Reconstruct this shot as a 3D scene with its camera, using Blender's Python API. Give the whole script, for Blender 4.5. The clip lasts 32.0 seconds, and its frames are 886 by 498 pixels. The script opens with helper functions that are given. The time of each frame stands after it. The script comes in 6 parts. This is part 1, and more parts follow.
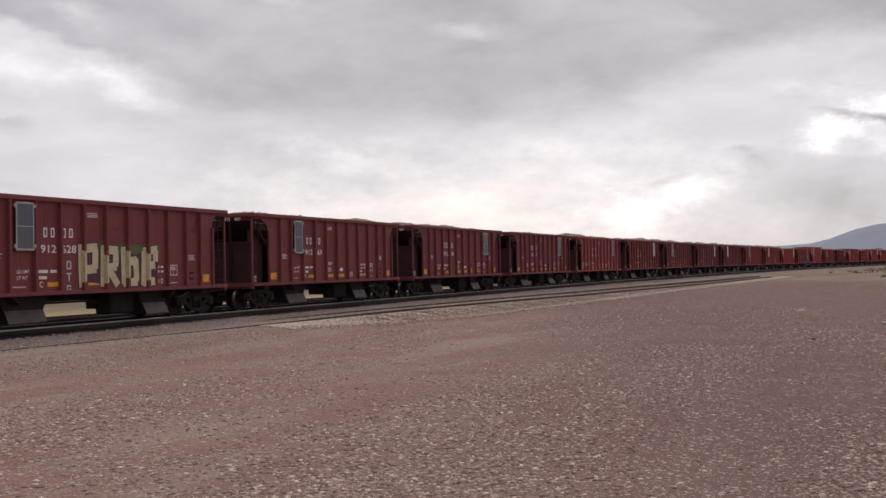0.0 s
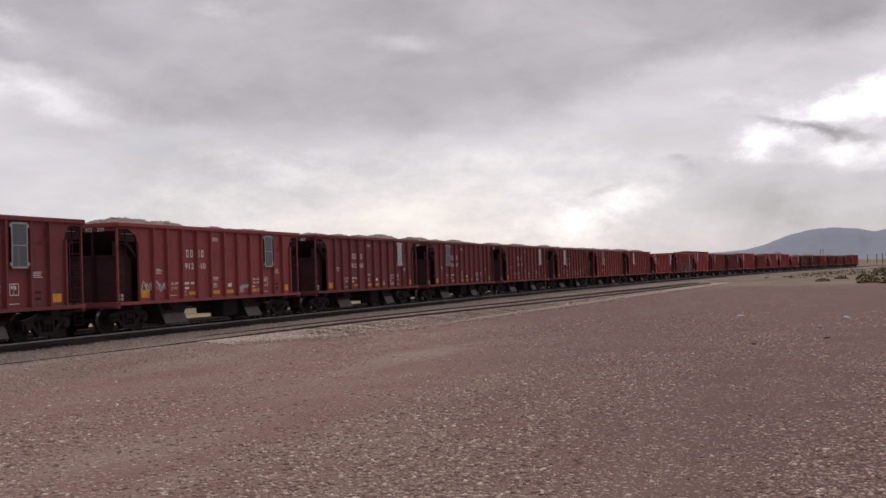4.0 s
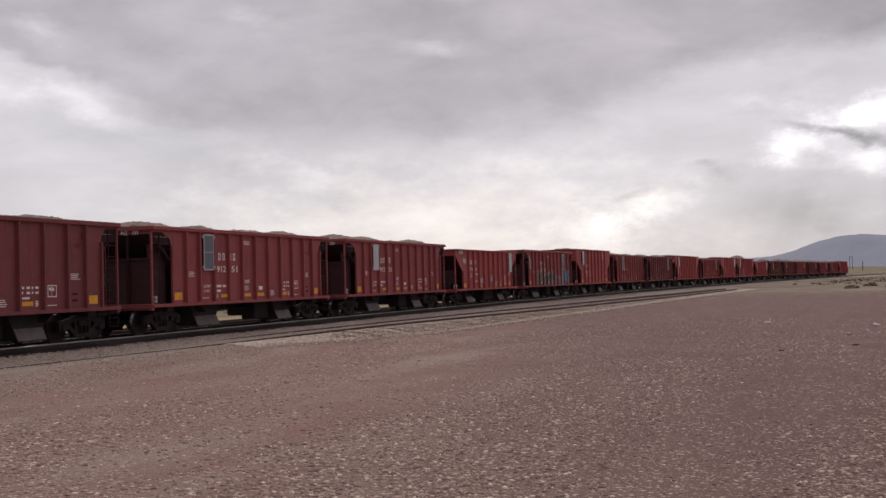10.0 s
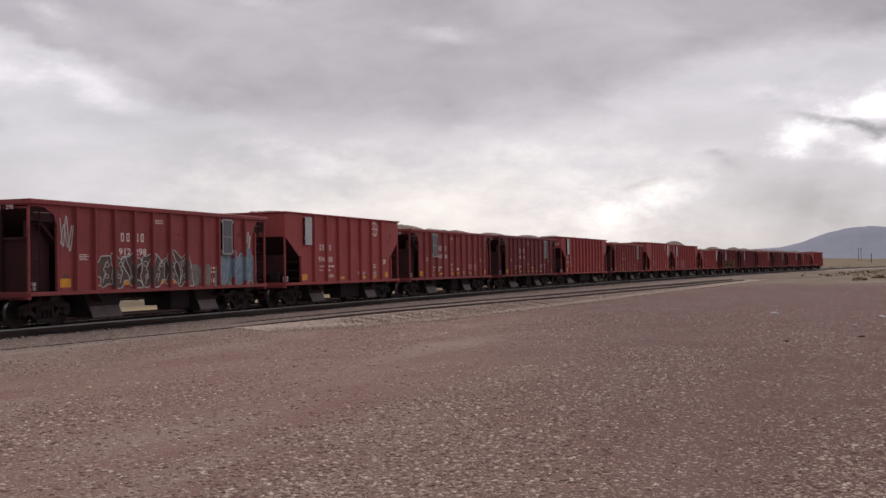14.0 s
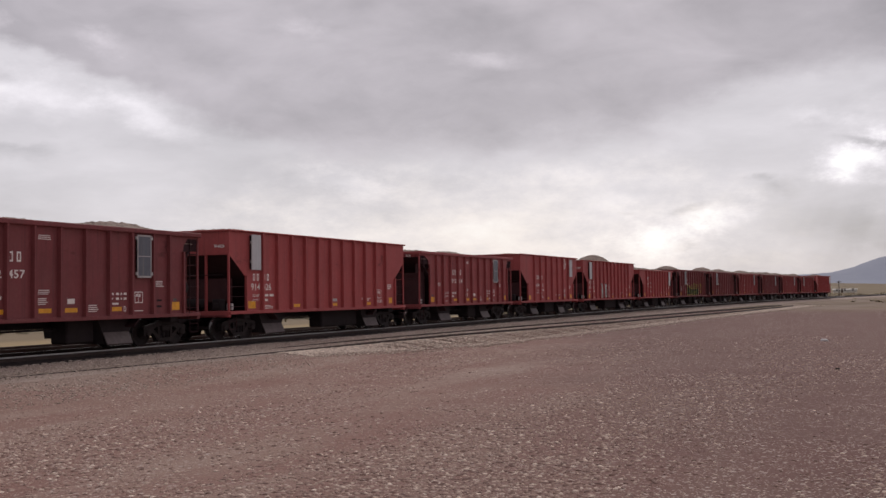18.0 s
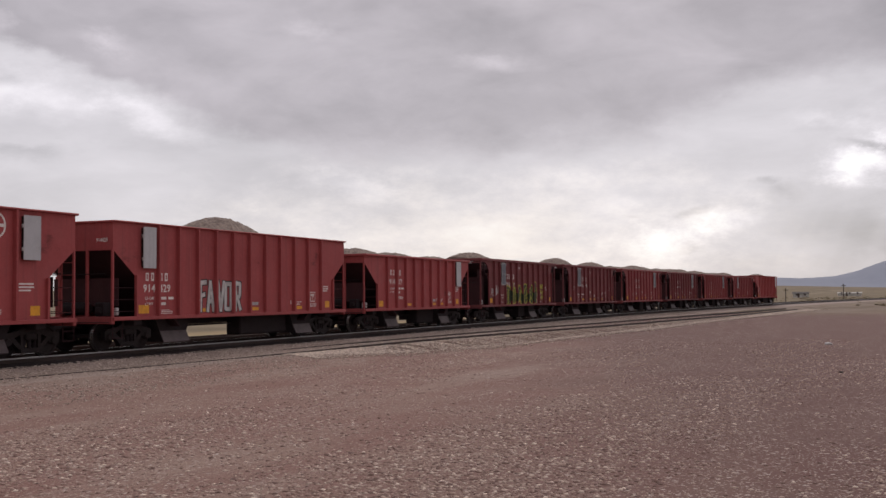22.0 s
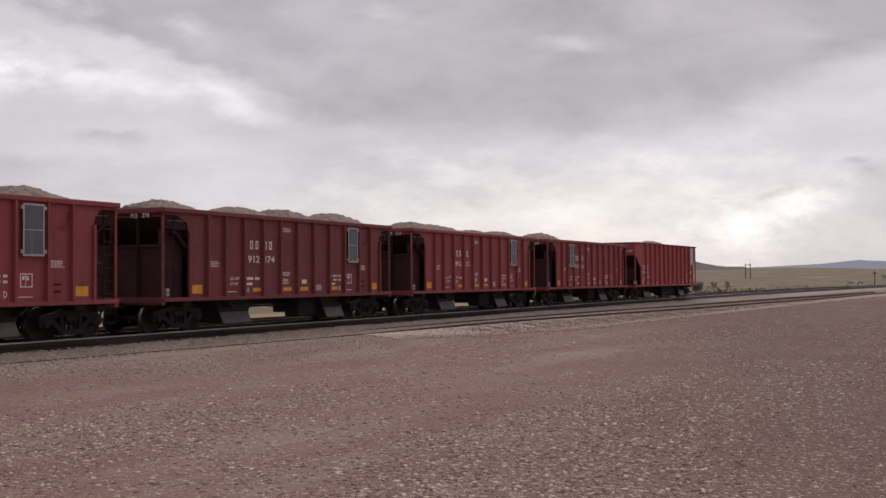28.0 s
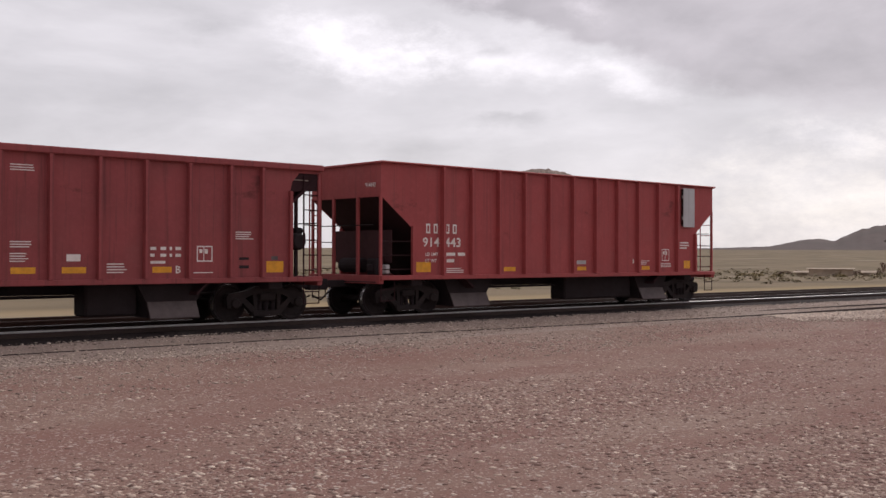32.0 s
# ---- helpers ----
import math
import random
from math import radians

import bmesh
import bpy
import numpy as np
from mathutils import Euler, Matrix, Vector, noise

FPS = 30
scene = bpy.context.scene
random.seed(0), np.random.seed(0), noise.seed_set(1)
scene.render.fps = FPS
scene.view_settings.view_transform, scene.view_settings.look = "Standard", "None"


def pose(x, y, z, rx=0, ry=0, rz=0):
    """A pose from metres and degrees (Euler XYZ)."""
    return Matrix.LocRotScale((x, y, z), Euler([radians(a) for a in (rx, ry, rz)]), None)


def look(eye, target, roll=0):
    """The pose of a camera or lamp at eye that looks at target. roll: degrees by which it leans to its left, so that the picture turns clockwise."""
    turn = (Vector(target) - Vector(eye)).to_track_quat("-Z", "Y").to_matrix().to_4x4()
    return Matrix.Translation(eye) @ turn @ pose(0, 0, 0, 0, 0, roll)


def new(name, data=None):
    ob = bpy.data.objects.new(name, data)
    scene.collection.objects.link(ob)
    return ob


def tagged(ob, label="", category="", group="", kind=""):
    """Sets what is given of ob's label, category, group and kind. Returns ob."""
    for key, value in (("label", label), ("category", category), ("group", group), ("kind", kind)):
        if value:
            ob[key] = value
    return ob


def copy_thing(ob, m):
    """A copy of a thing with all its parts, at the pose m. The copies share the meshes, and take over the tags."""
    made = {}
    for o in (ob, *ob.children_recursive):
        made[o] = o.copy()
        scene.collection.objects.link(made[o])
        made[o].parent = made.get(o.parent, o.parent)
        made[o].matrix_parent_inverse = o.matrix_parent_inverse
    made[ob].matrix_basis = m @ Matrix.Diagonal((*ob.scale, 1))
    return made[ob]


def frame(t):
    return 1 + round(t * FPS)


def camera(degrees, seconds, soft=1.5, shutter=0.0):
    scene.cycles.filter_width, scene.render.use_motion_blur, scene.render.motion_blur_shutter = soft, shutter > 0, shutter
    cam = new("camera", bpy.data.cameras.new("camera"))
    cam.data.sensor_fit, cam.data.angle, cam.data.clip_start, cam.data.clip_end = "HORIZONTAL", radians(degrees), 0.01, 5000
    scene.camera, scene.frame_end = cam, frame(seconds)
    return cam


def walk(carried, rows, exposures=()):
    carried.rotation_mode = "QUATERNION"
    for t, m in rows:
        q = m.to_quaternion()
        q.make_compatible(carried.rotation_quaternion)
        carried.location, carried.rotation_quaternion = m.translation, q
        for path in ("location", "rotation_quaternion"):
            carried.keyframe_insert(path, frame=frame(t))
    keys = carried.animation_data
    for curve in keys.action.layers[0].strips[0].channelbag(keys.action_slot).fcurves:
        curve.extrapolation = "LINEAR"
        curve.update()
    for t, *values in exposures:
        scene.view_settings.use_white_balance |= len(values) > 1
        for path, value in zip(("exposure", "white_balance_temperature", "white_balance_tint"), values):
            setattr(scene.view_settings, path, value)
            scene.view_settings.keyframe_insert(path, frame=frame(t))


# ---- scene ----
# Camera: standing beside the yard, x runs along the track, z = 0 is the rail top.
cam = camera(45.75, 32.0)
# seconds, eye x, y, z, heading (degrees from the track), tilt, lean
PATH = [
    (0.0, -0.141, -0.061, 1.649, 21.501, 0.906, -0.921),
    (0.5, -0.158, -0.054, 1.645, 20.421, 1.001, -1.086),
    (1.0, -0.176, -0.047, 1.641, 20.039, 1.136, -1.315),
    (1.5, -0.165, -0.050, 1.636, 19.714, 1.249, -1.539),
    (2.0, -0.154, -0.053, 1.631, 19.470, 1.361, -1.717),
    (2.5, -0.073, -0.031, 1.630, 19.223, 1.371, -1.822),
    (3.0, 0.007, -0.009, 1.630, 18.915, 1.374, -1.957),
    (3.5, 0.099, 0.012, 1.634, 18.615, 1.393, -1.961),
    (4.0, 0.191, 0.034, 1.638, 18.283, 1.452, -1.879),
    (4.5, 0.194, 0.030, 1.635, 18.069, 1.553, -1.832),
    (6.5, 0.207, 0.016, 1.622, 18.805, 1.252, -1.597),
    (7.0, 0.210, 0.012, 1.619, 19.024, 1.248, -1.575),
    (7.5, 0.172, 0.014, 1.619, 19.149, 1.206, -1.572),
    (8.0, 0.135, 0.015, 1.619, 19.341, 1.243, -1.539),
    (8.5, 0.123, 0.012, 1.623, 19.494, 1.331, -1.556),
    (9.0, 0.111, 0.010, 1.626, 19.578, 1.448, -1.613),
    (9.5, 0.127, 0.017, 1.627, 19.627, 1.585, -1.612),
    (10.0, 0.143, 0.025, 1.628, 19.675, 1.744, -1.544),
    (10.5, 0.131, 0.021, 1.627, 19.688, 1.927, -1.477),
    (11.0, 0.119, 0.017, 1.625, 19.738, 1.932, -1.315),
    (11.5, 0.087, 0.007, 1.620, 19.783, 1.674, -1.241),
    (12.0, 0.054, -0.003, 1.616, 19.843, 1.328, -1.153),
    (12.5, 0.022, -0.009, 1.614, 19.879, 1.030, -1.074),
    (13.0, -0.009, -0.016, 1.612, 19.922, 0.972, -0.997),
    (13.5, -0.028, -0.020, 1.617, 19.970, 0.972, -0.896),
    (14.0, -0.046, -0.024, 1.622, 20.114, 1.043, -0.839),
    (14.5, -0.033, -0.021, 1.624, 20.402, 1.158, -0.821),
    (16.5, 0.017, -0.012, 1.631, 21.748, 1.844, -0.800),
    (17.0, 0.030, -0.010, 1.633, 22.076, 2.048, -0.793),
    (17.5, 0.038, -0.010, 1.634, 22.350, 2.247, -0.721),
    (18.0, 0.047, -0.011, 1.635, 22.504, 2.433, -0.720),
    (18.5, 0.020, -0.007, 1.638, 22.588, 2.582, -0.679),
    (19.0, -0.007, -0.004, 1.641, 22.624, 2.719, -0.639),
    (19.5, -0.033, -0.012, 1.637, 22.695, 2.835, -0.646),
    (20.0, -0.059, -0.021, 1.634, 22.754, 2.881, -0.632),
    (20.5, -0.076, -0.028, 1.635, 22.783, 2.805, -0.547),
    (21.0, -0.093, -0.035, 1.636, 22.777, 2.710, -0.541),
    (21.5, -0.113, -0.036, 1.637, 22.749, 2.619, -0.549),
    (22.0, -0.134, -0.036, 1.638, 22.729, 2.565, -0.544),
    (22.5, -0.144, -0.034, 1.633, 22.724, 2.553, -0.504),
    (23.0, -0.155, -0.033, 1.627, 22.740, 2.575, -0.497),
    (23.5, -0.174, -0.032, 1.631, 22.734, 2.567, -0.485),
    (24.0, -0.192, -0.030, 1.635, 22.785, 2.564, -0.401),
    (24.5, -0.204, -0.027, 1.630, 22.851, 2.524, -0.410),
    (25.0, -0.215, -0.024, 1.626, 22.973, 2.461, -0.343),
    (25.5, -0.218, -0.029, 1.621, 23.281, 2.357, -0.319),
    (27.5, -0.228, -0.050, 1.604, 26.137, 1.790, -0.434),
    (28.0, -0.231, -0.055, 1.600, 27.030, 1.641, -0.405),
    (28.5, -0.174, -0.029, 1.599, 28.028, 1.482, -0.364),
    (29.0, -0.118, -0.004, 1.599, 29.181, 1.434, -0.407),
    (29.5, -0.023, 0.048, 1.604, 30.506, 1.453, -0.382),
    (30.0, 0.072, 0.099, 1.608, 32.027, 1.558, -0.243),
    (30.5, 0.200, 0.188, 1.602, 34.344, 1.463, -0.143),
    (31.0, 0.327, 0.278, 1.596, 37.814, 1.156, 0.021),
    (31.5, 0.399, 0.316, 1.590, 42.526, 0.725, 0.277),
    (32.0, 0.471, 0.355, 1.584, 48.336, 0.424, 0.122),
]


def aim(x, y, z, heading, tilt, lean):
    h, p = radians(heading), radians(tilt)
    way = Vector((math.cos(h) * math.cos(p), math.sin(h) * math.cos(p), math.sin(p)))
    return look((x, y, z), Vector((x, y, z)) + way * 50, lean)


walk(cam, [(r[0], aim(*r[1:])) for r in PATH], [(0.0, 0.17), (1.0, -0.04), (3.0, 0.04), (29.5, 0.05), (31.0, 0.05), (31.5, 0.16), (32.0, 0.26)])

# ---------------------------------------------------------------- light
SUN_AZ, SUN_EL = 12.0, 38.0


def lnk(nt, a, b):
    nt.links.new(a, b)


def sky_world():
    w = bpy.data.worlds.new("overcast_sky")
    scene.world = w
    w.use_nodes = True
    nt = w.node_tree
    nt.nodes.clear()
    n = nt.nodes.new

    def m(op, a, b=None, c=None, clamp=False):
        q = n("ShaderNodeMath")
        q.operation, q.use_clamp = op, clamp
        for i, v in enumerate((a, b, c)):
            if v is None:
                continue
            if isinstance(v, (int, float)):
                q.inputs[i].default_value = v
            else:
                lnk(nt, v, q.inputs[i])
        return q.outputs[0]

    co = n("ShaderNodeTexCoord")
    sep = n("ShaderNodeSeparateXYZ")
    lnk(nt, co.outputs["Generated"], sep.inputs[0])
    x, y, z = sep.outputs
    # flat cloud deck seen in perspective
    zz = m("ADD", m("MAXIMUM", z, 0.0), 0.10)
    flat = n("ShaderNodeCombineXYZ")
    lnk(nt, m("DIVIDE", x, zz), flat.inputs[0])
    lnk(nt, m("DIVIDE", y, zz), flat.inputs[1])

    def tex(scale, detail, rough, offset, stretch=(1, 1, 1), turn=0.0, lac=2.0, warp=0.0, src=None):
        mp = n("ShaderNodeMapping")
        mp.inputs["Location"].default_value = offset
        mp.inputs["Rotation"].default_value = (0, 0, radians(turn))
        mp.inputs["Scale"].default_value = stretch
        lnk(nt, src or flat.outputs[0], mp.inputs[0])
        t = n("ShaderNodeTexNoise")
        t.inputs["Scale"].default_value = scale
        t.inputs["Detail"].default_value = detail
        t.inputs["Roughness"].default_value = rough
        t.inputs["Lacunarity"].default_value = lac
        t.inputs["Distortion"].default_value = warp
        lnk(nt, mp.outputs[0], t.inputs[0])
        return t.outputs["Fac"]

    az = m("MULTIPLY", m("ARCTAN2", y, x), 180 / math.pi)
    el = m("MULTIPLY", m("ARCSINE", z), 180 / math.pi)
    ang = n("ShaderNodeCombineXYZ")
    lnk(nt, m("MULTIPLY", az, 0.07), ang.inputs[0])
    lnk(nt, m("MULTIPLY", el, 0.13), ang.inputs[1])
    ang = ang.outputs[0]

    def wave(scale, detail, rough, offset, stretch=(1, 1, 1), turn=0.0, warp=0.0):
        return m("SUBTRACT", tex(scale, detail, rough, offset, stretch, turn, warp=warp, src=ang), 0.5)

    # ragged cloud edges at two scales
    w1, w2 = wave(2.2, 9, 0.60, (3, 1, 0)), wave(2.2, 9, 0.60, (8, 5, 2))
    w3 = wave(4.2, 11, 0.68, (1, 9, 4))
    azw = m("MULTIPLY_ADD", w1, 5.0, az)
    elw = m("MULTIPLY_ADD", w2, 3.2, el)
    azf = m("MULTIPLY_ADD", wave(4.0, 9, 0.62, (6, 2, 3)), 4.0, az)
    elf = m("MULTIPLY_ADD", wave(4.0, 9, 0.62, (2, 7, 5)), 2.0, el)

    def smooth(v):
        return m("MULTIPLY", m("MULTIPLY", v, v), m("SUBTRACT", 3.0, m("MULTIPLY", v, 2.0)))

    def cloud(a, e, wa, we, soft=1.0, slope=0.0, fine=False):
        ax, ey, rag = (azf, elf, 1.6) if fine else (azw, elw, 1.6)
        da = m("DIVIDE", m("SUBTRACT", ax, a), wa)
        ee = m("SUBTRACT", ey, e)
        if slope:
            ee = m("MULTIPLY_ADD", m("SUBTRACT", ax, a), -slope, ee)
        de = m("DIVIDE", ee, we)
        r = m("SQRT", m("ADD", m("MULTIPLY", da, da), m("MULTIPLY", de, de)))
        return smooth(m("DIVIDE", m("ADD", m("SUBTRACT", 1.0, r), m("MULTIPLY", w3, rag)), soft, clamp=True))

    def along(pairs, unit):
        """A value that changes with the bearing, from -10 to 60 degrees."""
        r = n("ShaderNodeValToRGB")
        r.color_ramp.interpolation = "B_SPLINE"
        for i, (a, v) in enumerate(pairs):
            e = r.color_ramp.elements[i] if i < 2 else r.color_ramp.elements.new((a + 10) / 70)
            e.position = (a + 10) / 70
            e.color = (v / unit, v / unit, v / unit, 1)
        lnk(nt, m("DIVIDE", m("ADD", azw, 10.0), 70.0, clamp=True), r.inputs[0])
        return m("MULTIPLY", r.outputs[0], unit)

    # the dark deck hangs over everything above this height
    edge = along(DECK, 20.0)
    width = along(DECK_SOFT, 5.0)
    mask = smooth(m("DIVIDE", m("ADD", m("SUBTRACT", m("MULTIPLY_ADD", w3, 1.6, elw), edge), 0.3), width, clamp=True))
    deck = m("MULTIPLY_ADD", wave(1.1, 8, 0.52, (2, 0, 1), (0.9, 1.0, 1), 24, 0.35), 0.44, 0.425)
    deck = m("MULTIPLY_ADD", wave(3.0, 9, 0.55, (5, 2, 1), (0.8, 1.0, 1), 24, 0.4), 0.26, deck)
    low = m("MULTIPLY_ADD", wave(1.3, 9, 0.55, (9, 4, 1), (0.7, 1.3, 1), -8, 0.3), 0.34, 0.585)
    low = m("MULTIPLY_ADD", wave(3.6, 9, 0.58, (4, 4, 7), (0.7, 1.1, 1), -14, 0.3), 0.20, low)
    glow = cloud(*GLOW)
    low = m("MULTIPLY_ADD", glow, 0.30, low)
    base = m("ADD", low, m("MULTIPLY", mask, m("SUBTRACT", deck, low)))
    for a, e, wa, we, soft, slope, gain in CLOUD_BANKS:
        base = m("MULTIPLY_ADD", cloud(a, e, wa, we, soft, slope), gain, base)
    for a, e, wa, we, soft, slope, gain in BREAKS + SCUD:
        base = m("MULTIPLY_ADD", cloud(a, e, wa, we, soft, slope, True), gain, base)
    # a curtain of rain hangs under the cloud beside the break
    rain = cloud(*RAIN)
    slant = n("ShaderNodeCombineXYZ")
    lnk(nt, m("MULTIPLY_ADD", el, 0.45, az), slant.inputs[0])
    lnk(nt, m("MULTIPLY", el, 0.10), slant.inputs[1])
    shafts = m("SUBTRACT", tex(0.75, 4, 0.5, (3, 3, 0), src=slant.outputs[0]), 0.5)
    base = m("MULTIPLY_ADD", rain, m("MULTIPLY_ADD", shafts, 0.20, -0.17), base)
    # the deck is thinner, and brighter, towards the hidden sun
    sx, sy, sz = (math.cos(radians(SUN_EL)) * math.cos(radians(SUN_AZ)), math.cos(radians(SUN_EL)) * math.sin(radians(SUN_AZ)), math.sin(radians(SUN_EL)))
    toward = m("ADD", m("ADD", m("MULTIPLY", x, sx), m("MULTIPLY", y, sy)), m("MULTIPLY", z, sz))
    high = m("DIVIDE", m("SUBTRACT", el, 16.0), 14.0, clamp=True)
    base = m("ADD", base, m("MULTIPLY", m("ADD", m("MULTIPLY", m("SUBTRACT", toward, 0.75), 0.24), 0.19), high))
    away = smooth(m("DIVIDE", m("SUBTRACT", 0.45, toward), 1.2, clamp=True))
    base = m("MULTIPLY", base, m("MULTIPLY_ADD", away, -0.32, 1.0))
    base = m("MINIMUM", m("MAXIMUM", base, 0.25), 1.02)
    tint = n("ShaderNodeMix")
    tint.data_type = "RGBA"
    cool = n("ShaderNodeMix")
    cool.data_type = "RGBA"
    cool.inputs[6].default_value, cool.inputs[7].default_value = (1.005, 0.952, 1.005, 1), (1.02, 0.937, 1.005, 1)
    lnk(nt, mask, cool.inputs[0])
    lnk(nt, cool.outputs[2], tint.inputs[6])
    tint.inputs[7].default_value = (1.03, 0.945, 0.905, 1)
    lnk(nt, m("MULTIPLY", glow, m("SUBTRACT", 1.0, m("MULTIPLY", mask, 0.8))), tint.inputs[0])
    # thick bright cloud turns neutral
    neutral = n("ShaderNodeMix")
    neutral.data_type = "RGBA"
    neutral.inputs[7].default_value = (1.0, 0.99, 0.975, 1)
    lnk(nt, tint.outputs[2], neutral.inputs[6])
    lnk(nt, m("MULTIPLY", m("SUBTRACT", base, 0.80), 5.0, clamp=True), neutral.inputs[0])
    ramp = n("ShaderNodeVectorMath")
    ramp.operation = "SCALE"
    lnk(nt, neutral.outputs[2], ramp.inputs[0])
    lnk(nt, base, ramp.inputs["Scale"])
    sky = n("ShaderNodeTexSky")
    sky.sky_type = "NISHITA"
    sky.sun_disc = False
    sky.sun_elevation, sky.sun_rotation = radians(SUN_EL), radians(90 - SUN_AZ)
    bg1, bg2, add = n("ShaderNodeBackground"), n("ShaderNodeBackground"), n("ShaderNodeAddShader")
    lnk(nt, sky.outputs[0], bg1.inputs[0])
    bg1.inputs[1].default_value = 0.006
    lnk(nt, ramp.outputs[0], bg2.inputs[0])
    bg2.inputs[1].default_value = 1.0
    lnk(nt, bg1.outputs[0], add.inputs[0])
    lnk(nt, bg2.outputs[0], add.inputs[1])
    out = n("ShaderNodeOutputWorld")
    lnk(nt, add.outputs[0], out.inputs[0])


# bearing, height, half width, half height (degrees), softness, slope, gain
GLOW = (20.0, 2.8, 22.0, 5.6, 1.3)
RAIN = (1.2, 2.6, 6.0, 4.2, 1.5)
DECK = [(-10, 11.5), (60, 16.5), (-2.5, 10.6), (3, 10.6), (6, 10.0), (9, 8.4), (12, 7.1), (18.7, 7.1), (24.4, 6.7), (29, 6.6), (33, 7.9), (36, 9.2), (39, 10.8), (42, 11.4), (45, 12.4), (50, 13.6)]
DECK_SOFT = [(-10, 2.0), (60, 1.4), (5, 2.4), (15, 3.4), (26, 2.8), (33, 1.6), (38, 1.2)]
CLOUD_BANKS = [
    (10.4, 3.2, 5.6, 2.2, 1.7, -0.05, 0.20),
    (53.0, 11.2, 6.5, 2.4, 1.5, 0.10, 0.44),
    (45.0, 10.6, 7.0, 1.7, 1.4, 0.12, 0.26),
    (38.0, 9.5, 4.2, 1.4, 1.3, 0.28, 0.24),
    (28.0, 6.2, 4.6, 1.1, 1.3, 0.0, 0.12),
    (60.5, 11.8, 3.8, 1.5, 1.4, 0.0, -0.14),
    (50.0, 5.6, 11.0, 2.0, 1.3, 0.0, -0.07),
    (27.0, 10.4, 8.0, 3.0, 1.2, 0.0, -0.05),
    (-1.5, 7.2, 7.0, 3.0, 1.6, 0.0, 0.20),
]
BREAKS = [
    (-5.0, 8.25, 6.6, 1.5, 0.9, -0.12, 0.60),
    (1.2, 6.5, 2.6, 1.2, 1.2, -0.05, 0.44),
    (-3.6, 5.5, 4.2, 1.0, 1.2, 0.0, 0.36),
    (7.2, 3.9, 2.2, 1.0, 1.4, -0.3, 0.16),
    (10.5, 3.1, 3.6, 1.1, 1.4, 0.0, 0.14),
    (20.4, 12.7, 3.0, 0.7, 1.4, 0.05, 0.16),
    (30.2, 14.2, 3.0, 0.6, 1.4, 0.1, 0.12),
    (40.8, 13.2, 1.8, 0.8, 1.3, 0.2, 0.18),
    (46.7, 13.9, 2.2, 0.8, 1.3, 0.1, 0.20),
    (2.6, 9.0, 3.4, 0.6, 1.3, 0.1, 0.12),
]
SCUD = [
    (-1.6, 6.75, 4.4, 0.50, 1.0, 0.27, -0.42),
    (4.6, 5.3, 2.0, 0.9, 1.2, 0.1, -0.14),
    (5.4, 5.85, 1.0, 0.4, 1.0, -0.2, -0.12),
    (9.4, 4.35, 1.4, 0.4, 1.0, -0.12, -0.16),
    (9.5, 2.4, 1.5, 0.3, 1.0, -0.08, -0.14),
    (12.9, 4.1, 0.9, 0.22, 1.0, 0.0, -0.08),
    (44.5, 7.4, 4.6, 0.8, 1.3, -0.08, -0.10),
    (46.0, 10.9, 1.6, 0.5, 1.3, 0.0, -0.12),
    (44.8, 7.7, 3.4, 0.45, 1.3, -0.15, -0.08),
]
sky_world()
sun = new("sun", bpy.data.lights.new("sun", "SUN"))
sun.data.energy, sun.data.angle, sun.data.color = 0.9, radians(25), (1.0, 0.95, 0.88)
sun.matrix_world = look((0, 0, 0), (-math.cos(radians(SUN_EL)) * math.cos(radians(SUN_AZ)), -math.cos(radians(SUN_EL)) * math.sin(radians(SUN_AZ)), -math.sin(radians(SUN_EL))))

# ---------------------------------------------------------------- materials


